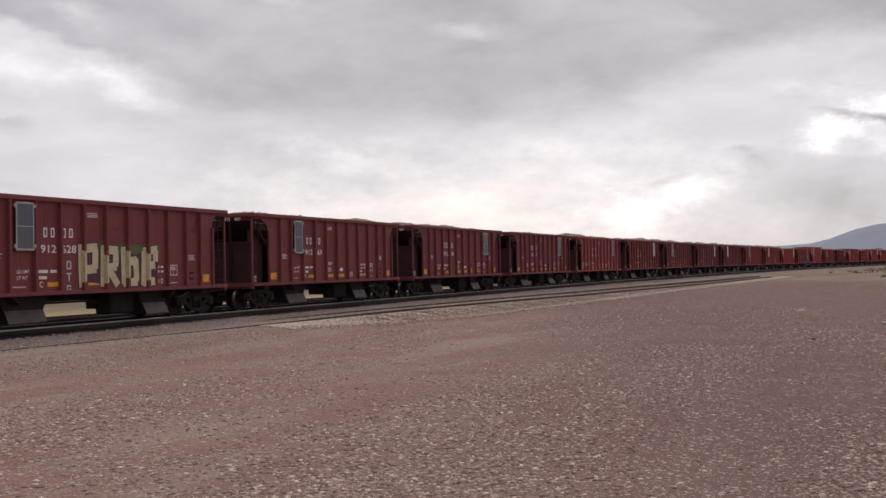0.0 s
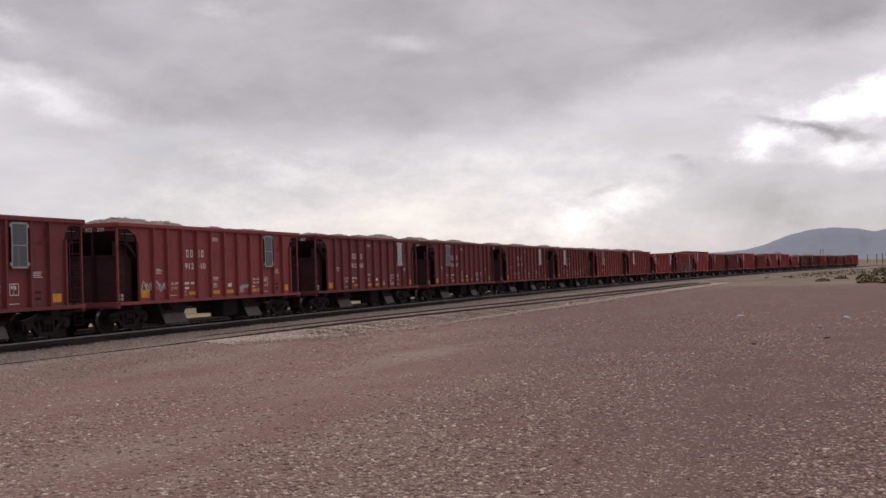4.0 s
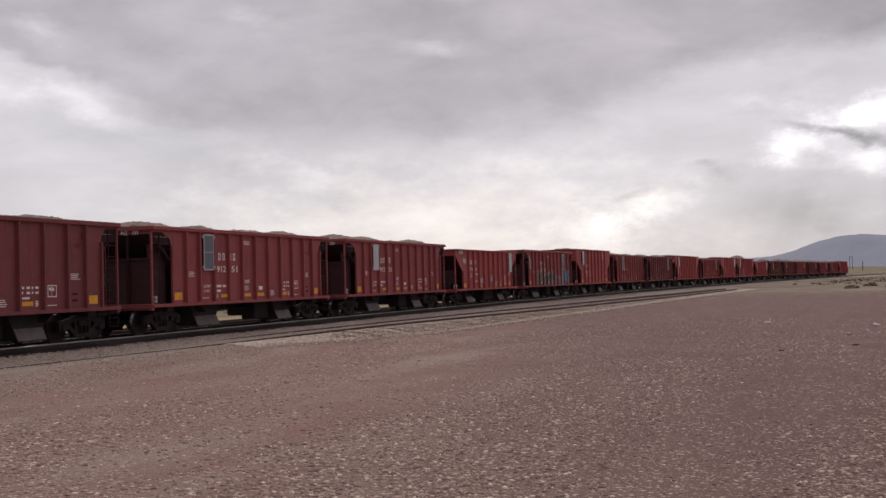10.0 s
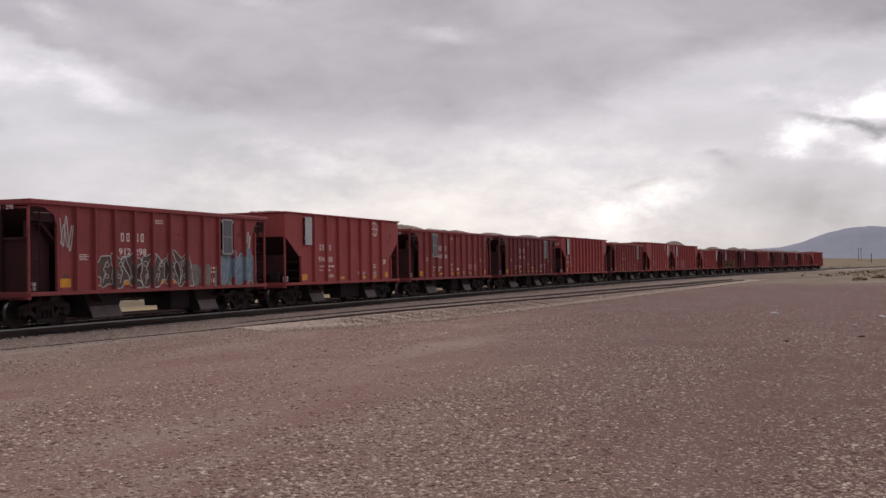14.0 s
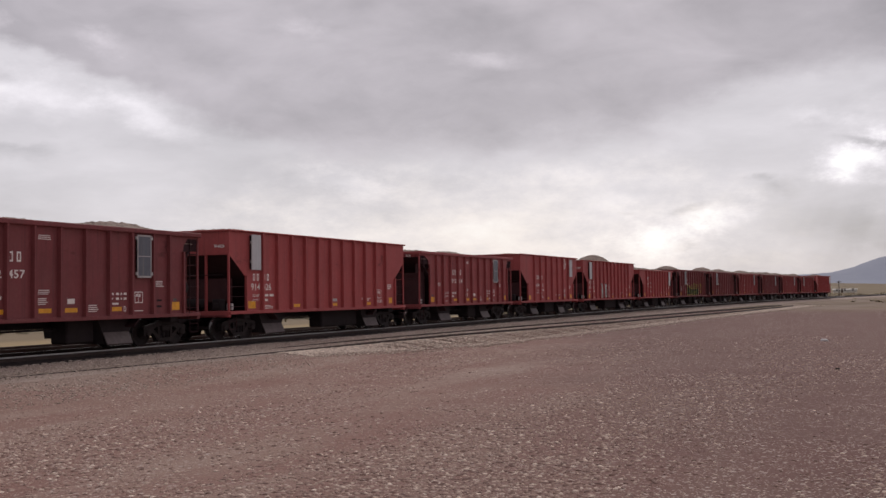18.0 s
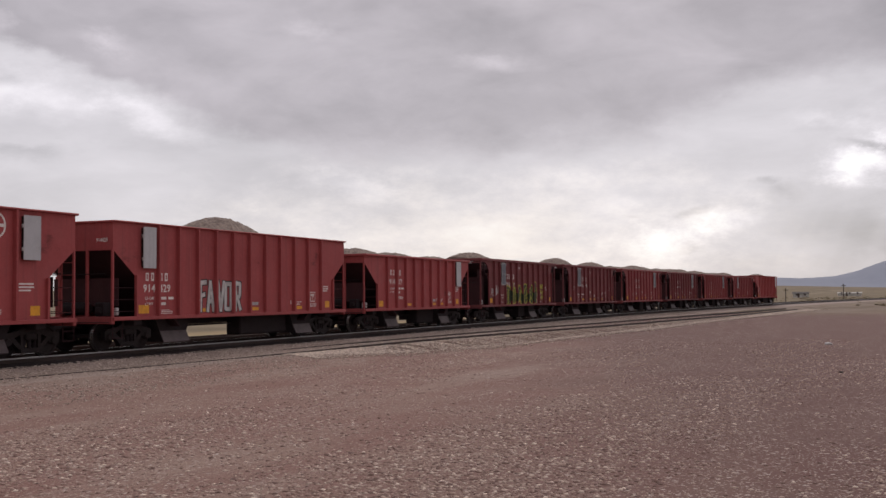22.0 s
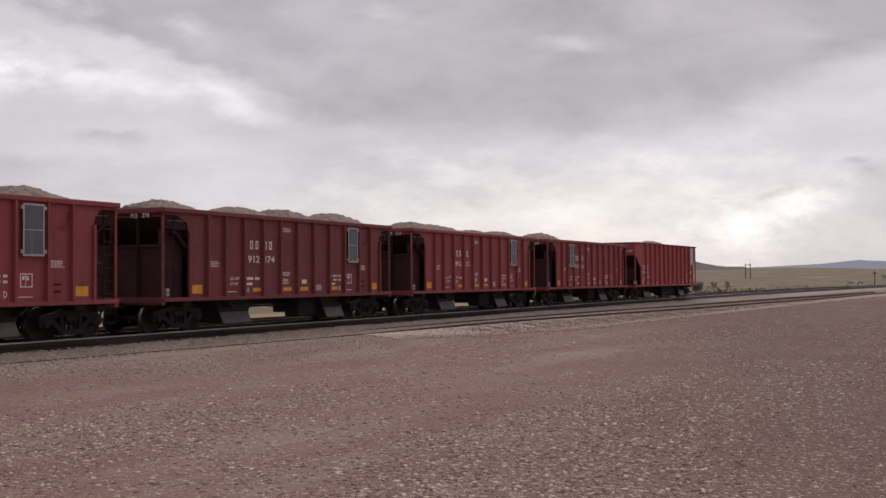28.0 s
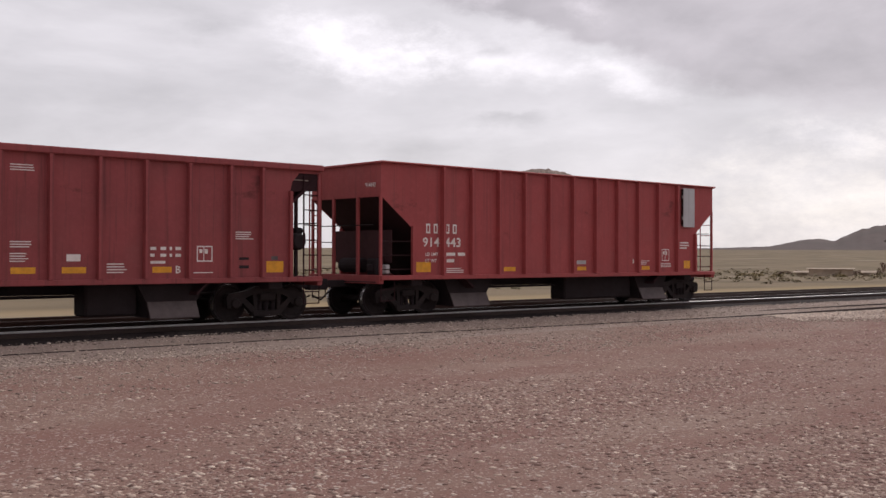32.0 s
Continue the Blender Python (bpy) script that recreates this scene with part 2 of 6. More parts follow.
def material(name, colour, rough=0.8, metal=0.0, second=None, scale=3.0, amount=0.5, fine=0.15, bump=0.0, bump_scale=60.0, streak=None, dust=None, spec=0.3):
    """Base colour with two scales of variation, fine relief, and rain streaks or dust where asked for."""
    mat = bpy.data.materials.new(name)
    mat.use_nodes = True
    nt = mat.node_tree
    n = nt.nodes.new
    b = nt.nodes["Principled BSDF"]
    b.inputs["Roughness"].default_value = rough
    b.inputs["Metallic"].default_value = metal
    b.inputs["Specular IOR Level"].default_value = spec
    co = n("ShaderNodeTexCoord")

    def noise_of(s, detail, stretch=(1, 1, 1), rough_=0.6):
        mp = n("ShaderNodeMapping")
        mp.inputs["Scale"].default_value = stretch
        lnk(nt, co.outputs["Object"], mp.inputs[0])
        t = n("ShaderNodeTexNoise")
        t.inputs["Scale"].default_value, t.inputs["Detail"].default_value, t.inputs["Roughness"].default_value = s, detail, rough_
        lnk(nt, mp.outputs[0], t.inputs[0])
        return t.outputs["Fac"]

    def ramp(v, lo, hi):
        r = n("ShaderNodeMapRange")
        r.interpolation_type = "SMOOTHSTEP"
        r.inputs[1].default_value, r.inputs[2].default_value = lo, hi
        lnk(nt, v, r.inputs[0])
        return r.outputs[0]

    def mix(a, bcol, fac, gain=1.0, mode="MIX"):
        q = n("ShaderNodeMix")
        q.data_type, q.blend_type = "RGBA", mode
        if gain != 1.0:
            g = n("ShaderNodeMath")
            g.operation = "MULTIPLY"
            g.inputs[1].default_value = gain
            lnk(nt, fac, g.inputs[0])
            fac = g.outputs[0]
        lnk(nt, fac, q.inputs[0])
        for i, v in ((6, a), (7, bcol)):
            if isinstance(v, tuple):
                q.inputs[i].default_value = (*v, 1)
            else:
                lnk(nt, v, q.inputs[i])
        return q.outputs[2]

    second = second or tuple(c * 0.6 for c in colour)
    col = mix(colour, second, ramp(noise_of(scale, 5), 0.38, 0.66), amount)
    col = mix(col, tuple(min(1, c * 1.5 + 0.02) for c in colour), ramp(noise_of(scale * 14, 3), 0.45, 0.75), fine)
    if streak:
        col = mix(col, streak, ramp(noise_of(2.2, 6, (4.2, 4.2, 0.12), 0.68), 0.50, 0.70), 0.62)
        col = mix(col, tuple(c * 0.45 for c in streak), ramp(noise_of(1.1, 7, (0.6, 0.6, 1.0), 0.72), 0.60, 0.72), 0.55)
    if dust:
        col = mix(col, dust, ramp(noise_of(0.9, 6), 0.45, 0.8), 0.5)
    lnk(nt, col, b.inputs["Base Color"])
    rv = n("ShaderNodeMapRange")
    rv.inputs[3].default_value, rv.inputs[4].default_value = max(0.05, rough - 0.12), min(1, rough + 0.12)
    lnk(nt, noise_of(scale * 4, 4), rv.inputs[0])
    lnk(nt, rv.outputs[0], b.inputs["Roughness"])
    if bump:
        bp = n("ShaderNodeBump")
        bp.inputs["Strength"].default_value, bp.inputs["Distance"].default_value = bump, 0.02
        lnk(nt, noise_of(bump_scale, 4), bp.inputs["Height"])
        lnk(nt, bp.outputs[0], b.inputs["Normal"])
    return mat


MAROON = material("maroon_paint", (0.312, 0.073, 0.075), 0.62, spec=0.22, second=(0.225, 0.058, 0.060), scale=0.8, streak=(0.130, 0.046, 0.047), dust=(0.290, 0.092, 0.088), bump=0.12, bump_scale=9)
RED = material("oxide_red_paint", (0.385, 0.080, 0.080), 0.62, spec=0.22, second=(0.305, 0.066, 0.066), scale=0.7, streak=(0.225, 0.062, 0.062), dust=(0.345, 0.098, 0.094), bump=0.12, bump_scale=9)
BROWN = material("dark_maroon_paint", (0.218, 0.060, 0.063), 0.65, spec=0.2, second=(0.165, 0.049, 0.051), scale=0.8, streak=(0.105, 0.042, 0.044), dust=(0.205, 0.082, 0.080), bump=0.12, bump_scale=9)
# grime, with the shade under the cars put into the same dark colour
GRIME_SHADE = material("grimy_shaded_steel", (0.034, 0.026, 0.028), 0.8, spec=0.12, second=(0.024, 0.018, 0.019), scale=3, dust=(0.032, 0.023, 0.022), bump=0.2, bump_scale=30)
# the truck steel is also darkened for the shade beneath the cars
CAST = material("cast_steel_truck", (0.027, 0.020, 0.020), 0.7, spec=0.15, second=(0.016, 0.012, 0.012), scale=4, dust=(0.052, 0.036, 0.033), bump=0.25, bump_scale=40)
# soot stain and the shade of the end recesses, both in one colour
SOOT_SHADE = material("sooty_shaded_end_paint", (0.044, 0.021, 0.024), 0.8, spec=0.1, second=(0.030, 0.016, 0.018), scale=1.5, streak=(0.042, 0.017, 0.017), dust=(0.036, 0.017, 0.017))
# car paint darkened to hold the shade inside the car ends
SHADED = material("shade_darkened_inner_paint", (0.066, 0.029, 0.032), 0.75, spec=0.12, second=(0.045, 0.022, 0.024), scale=1.2, streak=(0.06, 0.028, 0.030), dust=(0.10, 0.050, 0.050))
TREAD = material("polished_wheel_tread", (0.42, 0.41, 0.40), 0.28, 0.9, scale=6)
CHUTE = material("worn_chute_plate", (0.105, 0.080, 0.080), 0.6, second=(0.045, 0.034, 0.034), scale=2.5, dust=(0.20, 0.17, 0.155))
WHITE = material("white_stencil_paint", (0.80, 0.74, 0.70), 0.6, second=(0.5, 0.40, 0.37), scale=6, amount=0.4)
YELLOW = material("yellow_reflective_strip", (0.80, 0.37, 0.03), 0.5, second=(0.5, 0.22, 0.03), scale=5, amount=0.5)
PANEL_BLUE = material("blue_grey_panel", (0.115, 0.125, 0.15), 0.45, second=(0.085, 0.09, 0.11), scale=2, streak=(0.2, 0.19, 0.19))
PANEL_GREY = material("pale_grey_panel", (0.50, 0.50, 0.51), 0.45, second=(0.40, 0.40, 0.41), scale=2, streak=(0.33, 0.32, 0.32))
FRAME_WHITE = material("worn_white_frame", (0.44, 0.42, 0.415), 0.6, second=(0.3, 0.26, 0.25), scale=5)
STONE = material("crushed_stone_load", (0.29, 0.225, 0.185), 0.95, second=(0.13, 0.095, 0.08), scale=5, amount=0.8, fine=0.8, bump=1.0, bump_scale=14)
# oily ballast, with the shade below the train put into its colour
OIL_SHADE = material("oily_shaded_ballast", (0.040, 0.031, 0.029), 0.95, spec=0.1, second=(0.022, 0.017, 0.017), scale=2, fine=0.4, bump=0.9, bump_scale=18)
RUST = material("rusty_rail_steel", (0.05, 0.031, 0.026), 0.7, second=(0.03, 0.02, 0.018), scale=4, bump=0.2)
RAILTOP = material("polished_rail_head", (0.40, 0.385, 0.385), 0.36, 0.95, scale=5)
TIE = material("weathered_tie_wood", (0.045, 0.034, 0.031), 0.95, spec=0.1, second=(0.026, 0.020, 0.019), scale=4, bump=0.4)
TAG_CREAM = material("cream_spray_paint", (0.62, 0.56, 0.36), 0.7, second=(0.48, 0.41, 0.25), scale=4, amount=0.6)
TAG_WHITE = material("white_spray_paint", (0.58, 0.58, 0.56), 0.7, second=(0.3, 0.27, 0.26), scale=4, amount=0.6)
TAG_GREEN = material("green_spray_paint", (0.10, 0.15, 0.06), 0.7, second=(0.06, 0.07, 0.04), scale=4)
TAG_YELLOW = material("yellow_spray_paint", (0.58, 0.55, 0.07), 0.7, second=(0.25, 0.22, 0.06), scale=4, amount=0.6)
TAG_BLUE = material("blue_spray_paint", (0.20, 0.29, 0.36), 0.7, second=(0.12, 0.16, 0.22), scale=3, amount=0.7)
TAG_GREYGREEN = material("grey_green_spray_paint", (0.105, 0.095, 0.082), 0.7, second=(0.16, 0.075, 0.068), scale=3, amount=0.8)
TAG_PALEBLUE = material("pale_blue_spray_paint", (0.40, 0.45, 0.48), 0.7, second=(0.25, 0.28, 0.31), scale=4, amount=0.6)
TAG_GREY = material("grey_spray_paint", (0.23, 0.22, 0.20), 0.7, second=(0.13, 0.1, 0.09), scale=3, amount=0.7)
TAG_DARK = material("dark_spray_paint", (0.055, 0.045, 0.045), 0.7, scale=3)
TAG_PURPLE = material("dull_purple_spray_paint", (0.10, 0.04, 0.065), 0.7, second=(0.13, 0.035, 0.04), scale=3)
TAG_DARKGREEN = material("dark_green_spray_paint", (0.045, 0.06, 0.035), 0.7, second=(0.03, 0.03, 0.025), scale=3, amount=0.7)
WALL = material("white_house_wall", (0.62, 0.60, 0.56), 0.8, scale=1)
ROOF = material("pale_metal_roof", (0.55, 0.57, 0.6), 0.5, scale=1)
DARKROOF = material("dark_roof", (0.09, 0.075, 0.07), 0.8, scale=1)
POLE = material("weathered_pole_wood", (0.10, 0.075, 0.06), 0.9, scale=2, bump=0.3)
BUSH = material("sagebrush_leaf", (0.125, 0.115, 0.065), 0.9, second=(0.08, 0.075, 0.045), scale=2)
DRYGRASS = material("dry_grass", (0.30, 0.235, 0.12), 0.9, second=(0.2, 0.155, 0.085), scale=1.5)
MESA = material("brown_mesa_rock", (0.115, 0.085, 0.08), 0.95, second=(0.08, 0.065, 0.062), scale=0.012, dust=(0.15, 0.13, 0.09))
# the haze of distance is mixed into the mountains' pale blue base colour
HAZE = material("haze_tinted_mountain", (0.27, 0.29, 0.355), 1.0, second=(0.245, 0.265, 0.325), scale=0.003, fine=0.05)


def ground_material():
    mat = bpy.data.materials.new("gravel_ground")
    mat.use_nodes = True
    nt = mat.node_tree
    n = nt.nodes.new
    b = nt.nodes["Principled BSDF"]
    b.inputs["Roughness"].default_value = 0.95
    b.inputs["Specular IOR Level"].default_value = 0.15
    co = n("ShaderNodeTexCoord")
    geo = n("ShaderNodeNewGeometry")

    def noise_of(s, detail, stretch=(1, 1, 1), turn=0.0, rough=0.55):
        mp = n("ShaderNodeMapping")
        mp.inputs["Rotation"].default_value = (0, 0, radians(turn))
        mp.inputs["Scale"].default_value = stretch
        lnk(nt, geo.outputs["Position"], mp.inputs[0])
        t = n("ShaderNodeTexNoise")
        t.inputs["Scale"].default_value, t.inputs["Detail"].default_value, t.inputs["Roughness"].default_value = s, detail, rough
        lnk(nt, mp.outputs[0], t.inputs[0])
        return t.outputs["Fac"]

    def rng(v, lo, hi, a=0.0, bb=1.0):
        r = n("ShaderNodeMapRange")
        r.interpolation_type = "SMOOTHSTEP"
        for i, q in ((1, lo), (2, hi), (3, a), (4, bb)):
            r.inputs[i].default_value = q
        lnk(nt, v, r.inputs[0])
        return r.outputs[0]

    def mix(a, bcol, fac):
        q = n("ShaderNodeMix")
        q.data_type = "RGBA"
        lnk(nt, fac, q.inputs[0])
        for i, v in ((6, a), (7, bcol)):
            if isinstance(v, tuple):
                q.inputs[i].default_value = (*v, 1)
            else:
                lnk(nt, v, q.inputs[i])
        return q.outputs[2]

    def m(op, a, bb):
        q = n("ShaderNodeMath")
        q.operation = op
        for i, v in enumerate((a, bb)):
            if isinstance(v, (int, float)):
                q.inputs[i].default_value = v
            else:
                lnk(nt, v, q.inputs[i])
        return q.outputs[0]

    red, tan, pale = (0.262, 0.148, 0.122), (0.300, 0.198, 0.159), (0.40, 0.305, 0.25)
    col = mix(red, tan, rng(noise_of(0.30, 7, (0.7, 1.8, 1), 20, 0.65), 0.34, 0.68))
    col = mix(col, pale, m("MULTIPLY", rng(noise_of(0.30, 6, (0.25, 1.6, 1), -12), 0.52, 0.70), 0.55))
    sep0 = n("ShaderNodeSeparateXYZ")
    lnk(nt, geo.outputs["Position"], sep0.inputs[0])
    east = m("SUBTRACT", m("MULTIPLY", sep0.outputs[0], 0.30), sep0.outputs[1])
    col = mix(col, (0.155, 0.086, 0.076), m("MULTIPLY", rng(m("ADD", east, m("MULTIPLY", noise_of(0.2, 4), 6.0)), -1.0, 8.0), 0.85))
    strip = m("ADD", sep0.outputs[1], m("MULTIPLY", m("POWER", m("MAXIMUM", m("SUBTRACT", sep0.outputs[0], 30.0), 0.0), 2.0), 0.00040))
    col = mix(col, (0.34, 0.27, 0.225), m("MULTIPLY", rng(m("ADD", strip, m("MULTIPLY", noise_of(0.35, 5), 4.0)), 19.6, 22.4), 0.75))
    col = mix(col, (0.12, 0.075, 0.064), m("MULTIPLY", rng(noise_of(7, 5, rough=0.7), 0.50, 0.75), 0.40))
    col = mix(col, (0.085, 0.055, 0.048), m("MULTIPLY", rng(noise_of(32, 4, rough=0.7), 0.54, 0.68), 0.40))
    # stones of two sizes
    for s, thr, c, g in ((24, 0.55, (0.52, 0.425, 0.365), 0.9), (11, 0.80, (0.55, 0.465, 0.41), 0.85), (40, 0.75, (0.10, 0.065, 0.06), 0.6)):
        v = n("ShaderNodeTexVoronoi")
        v.inputs["Scale"].default_value = s
        lnk(nt, geo.outputs["Position"], v.inputs["Vector"])
        sp = n("ShaderNodeSeparateColor")
        lnk(nt, v.outputs["Color"], sp.inputs[0])
        pick = m("MULTIPLY", rng(sp.outputs[0], thr, thr + 0.03), rng(v.outputs["Distance"], 0.42, 0.30))
        pick = m("MULTIPLY", pick, rng(noise_of(0.5, 3), 0.35, 0.6, 0.35, 1.0))
        col = mix(col, c, m("MULTIPLY", pick, g))
    # dry plain far behind the line
    sep = n("ShaderNodeSeparateXYZ")
    lnk(nt, geo.outputs["Position"], sep.inputs[0])
    far = m("ADD", sep.outputs[1], m("MULTIPLY", m("POWER", m("MAXIMUM", m("SUBTRACT", sep.outputs[0], 30.0), 0.0), 2.0), 0.00036))
    far0 = far
    far = rng(m("ADD", far, m("MULTIPLY", noise_of(0.15, 4), 5.0)), 31.5, 35.0)
    plain = mix((0.240, 0.186, 0.118), (0.165, 0.130, 0.082), rng(noise_of(0.05, 6), 0.4, 0.65))
    near = m("MULTIPLY", rng(far0, 46.0, 41.0), rng(sep.outputs[0], 130.0, 90.0))
    plain = mix(plain, (0.40, 0.30, 0.165), m("MULTIPLY", near, 0.7))
    plain = mix(plain, (0.31, 0.25, 0.185), rng(noise_of(0.012, 5, (1, 3, 1)), 0.56, 0.7))
    east = rng(sep.outputs[0], 105.0, 135.0)
    grey = mix((0.27, 0.215, 0.17), plain, rng(noise_of(0.1, 4), 0.4, 0.6))
    col = mix(col, grey, m("MULTIPLY", east, 0.8))
    col = mix(col, plain, far)
    lnk(nt, col, b.inputs["Base Color"])
    bp = n("ShaderNodeBump")
    bp.inputs["Strength"].default_value, bp.inputs["Distance"].default_value = 0.65, 0.035
    lnk(nt, noise_of(14, 6, rough=0.7), bp.inputs["Height"])
    lnk(nt, bp.outputs[0], b.inputs["Normal"])
    return mat


GROUND = ground_material()


def pebble_material(name, lo, hi, between=()):
    mat = bpy.data.materials.new(name)
    mat.use_nodes = True
    nt = mat.node_tree
    b = nt.nodes["Principled BSDF"]
    b.inputs["Roughness"].default_value = 0.9
    g = nt.nodes.new("ShaderNodeNewGeometry")
    r = nt.nodes.new("ShaderNodeValToRGB")
    r.color_ramp.elements[0].color, r.color_ramp.elements[1].color = (*lo, 1), (*hi, 1)
    for p, c in between:
        r.color_ramp.elements.new(p).color = (*c, 1)
    lnk(nt, g.outputs["Random Per Island"], r.inputs[0])
    lnk(nt, r.outputs[0], b.inputs["Base Color"])
    return mat


PEBBLE = pebble_material("yard_pebbles", (0.19, 0.115, 0.095), (0.86, 0.72, 0.60), ((0.22, (0.26, 0.16, 0.13)), (0.6, (0.44, 0.31, 0.25)), (0.88, (0.60, 0.46, 0.375))))
BALLAST_STONE = pebble_material("ballast_stones", (0.34, 0.25, 0.205), (0.80, 0.67, 0.55))

# ---------------------------------------------------------------- building blocks
RAIL_Y, GAUGE = 23.45, 0.753


def bend(x):
    """How far the line has swung from its straight part."""
    q = max(x - 30.0, 0.0) / 100.0
    return -4.195 * q * q + 0.254 * q ** 3


def line_y(x):
    return RAIL_Y + bend(x)


def line_turn(x):
    return math.degrees(math.atan((bend(x + 1) - bend(x - 1)) / 2))


def mesh_of(name, verts, faces, mat):
    me = bpy.data.meshes.new(name)
    me.from_pydata([tuple(v) for v in verts], [], [tuple(f) for f in faces])
    me.materials.append(mat)
    return me


class Shape:
    """Collects boxes, plates and tubes for one mesh."""

    def __init__(self):
        self.v, self.f = [], []

    def add(self, verts, faces):
        k = len(self.v)
        self.v += [tuple(p) for p in verts]
        self.f += [tuple(i + k for i in q) for q in faces]
        return self

    def box(self, x0, x1, y0, y1, z0, z1, b=0.0):
        if b <= 0:
            vs = [(x, y, z) for x in (x0, x1) for y in (y0, y1) for z in (z0, z1)]
            return self.add(vs, [(0, 1, 3, 2), (4, 6, 7, 5), (0, 4, 5, 1), (2, 3, 7, 6), (0, 2, 6, 4), (1, 5, 7, 3)])
        bm = bmesh.new()
        bmesh.ops.create_cube(bm, size=1)
        bmesh.ops.scale(bm, vec=(x1 - x0, y1 - y0, z1 - z0), verts=bm.verts)
        bmesh.ops.translate(bm, vec=((x0 + x1) / 2, (y0 + y1) / 2, (z0 + z1) / 2), verts=bm.verts)
        bmesh.ops.bevel(bm, geom=bm.edges[:], offset=b, segments=1, affect="EDGES")
        return self.take(bm)

    def take(self, bm):
        bm.verts.index_update()
        self.add([v.co[:] for v in bm.verts], [[v.index for v in f.verts] for f in bm.faces])
        bm.free()
        return self

    def prism(self, poly, axis, a, b):
        """A polygon in the plane across axis, drawn out from a to b."""
        def at(p, w):
            return {"x": (w, p[0], p[1]), "y": (p[0], w, p[1]), "z": (p[0], p[1], w)}[axis]
        n = len(poly)
        vs = [at(p, a) for p in poly] + [at(p, b) for p in poly]
        fs = [tuple(range(n))[::-1], tuple(range(n, 2 * n))] + [(i, (i + 1) % n, n + (i + 1) % n, n + i) for i in range(n)]
        return self.add(vs, fs)

    def tube(self, p, q, r, n=6):
        p, q = Vector(p), Vector(q)
        d = (q - p).normalized()
        u = d.orthogonal().normalized()
        w = d.cross(u)
        vs = [c + (u * math.cos(2 * math.pi * i / n) + w * math.sin(2 * math.pi * i / n)) * r for c in (p, q) for i in range(n)]
        fs = [(i, (i + 1) % n, n + (i + 1) % n, n + i) for i in range(n)] + [tuple(range(n))[::-1], tuple(range(n, 2 * n))]
        return self.add(vs, fs)

    def lathe(self, profile, n=24, axis="y"):
        """profile: (radius, along) pairs turned about the axis."""
        k = len(profile)
        vs = []
        for i in range(n):
            a = 2 * math.pi * i / n
            for r, h in profile:
                vs.append((r * math.cos(a), h, r * math.sin(a)) if axis == "y" else (r * math.cos(a), r * math.sin(a), h))
        fs = [(i * k + j, ((i + 1) % n) * k + j, ((i + 1) % n) * k + j + 1, i * k + j + 1) for i in range(n) for j in range(k - 1)]
        return self.add(vs, fs)

    def mesh(self, name, mat):
        me = mesh_of(name, self.v, self.f, mat)
        bm = bmesh.new()
        bm.from_mesh(me)
        bmesh.ops.recalc_face_normals(bm, faces=bm.faces)
        bm.to_mesh(me)
        bm.free()
        return me


def part(name, shape, mat, parent, label="", at=None):
    me = shape if isinstance(shape, bpy.types.Mesh) else shape.mesh(name, mat)
    ob = new(name, me)
    ob.parent = parent
    if at is not None:
        ob.matrix_basis = at
    if label:
        tagged(ob, label)
    return ob


def thing(name, label, category, group="", kind="", data=None):
    return tagged(new(name, data), label, category, group, kind)


TEXTS = {}


def text_mesh(words, size, mat, key=""):
    """Lettering facing -y, its lower left corner at the origin."""
    k = (words, size, mat.name)
    if k not in TEXTS:
        cu = bpy.data.curves.new("lettering", "FONT")
        cu.body, cu.size, cu.resolution_u, cu.offset = words, size, 2, 0.018
        ob = bpy.data.objects.new("lettering", cu)
        scene.collection.objects.link(ob)
        me = bpy.data.meshes.new_from_object(ob.evaluated_get(bpy.context.evaluated_depsgraph_get()))
        bpy.data.objects.remove(ob)
        bpy.data.curves.remove(cu)
        me.transform(Matrix.Rotation(radians(90), 4, "X"))
        me.materials.clear()
        me.materials.append(mat)
        TEXTS[k] = me
    return TEXTS[k]


def lettering(parent, words, x, y, z, width, height, mat, name="lettering"):
    """Words fitted into a box whose lower left corner is at x, z."""
    me = text_mesh(words, 1.0, mat)
    xs = [v.co.x for v in me.vertices]
    zs = [v.co.z for v in me.vertices]
    sx, sz = width / (max(xs) - min(xs)), height / (max(zs) - min(zs))
    ob = part(name, me, mat, parent)
    ob.matrix_basis = Matrix.Translation((x - min(xs) * sx, y, z - min(zs) * sz)) @ Matrix.Diagonal((sx, 1, sz, 1))
    return ob


# ---------------------------------------------------------------- ground and line
def terrain(x, y):
    """Flat yard; beyond the line the plain dips, then rises towards the hills."""
    r = math.hypot(x, y)
    az = math.degrees(math.atan2(y, x))
    z = float(np.interp(r, (0, 80, 200, 330, 800, 1500, 2500, 4800), (-0.67, -0.67, -1.5, -2.7, 2.0, 10.5, 22.0, 36.0)))
    up = min(1.0, max(0.30, 0.30 + (az + 4) / 17.0)) if -90 < az < 120 else 0.6
    if z > -0.67:
        z = -0.67 + (z + 0.67) * up
    elif az < 4:
        z = -0.67
    z += 0.045 * noise.noise((x * 0.12, y * 0.12, 0)) * min(1, r / 6)
    z += 0.5 * noise.noise((x * 0.01, y * 0.01, 3)) * min(1, max(0, (r - 120) / 300))
    d = abs(y - line_y(x)) if -200 < x < 560 else 99
    if d < 45:
        w = min(1.0, max(0.0, (d - 9) / 36))
        z = -0.68 * (1 - w) + z * w if r > 60 else (-0.68 if 0 < d < 6 else z)
    return z


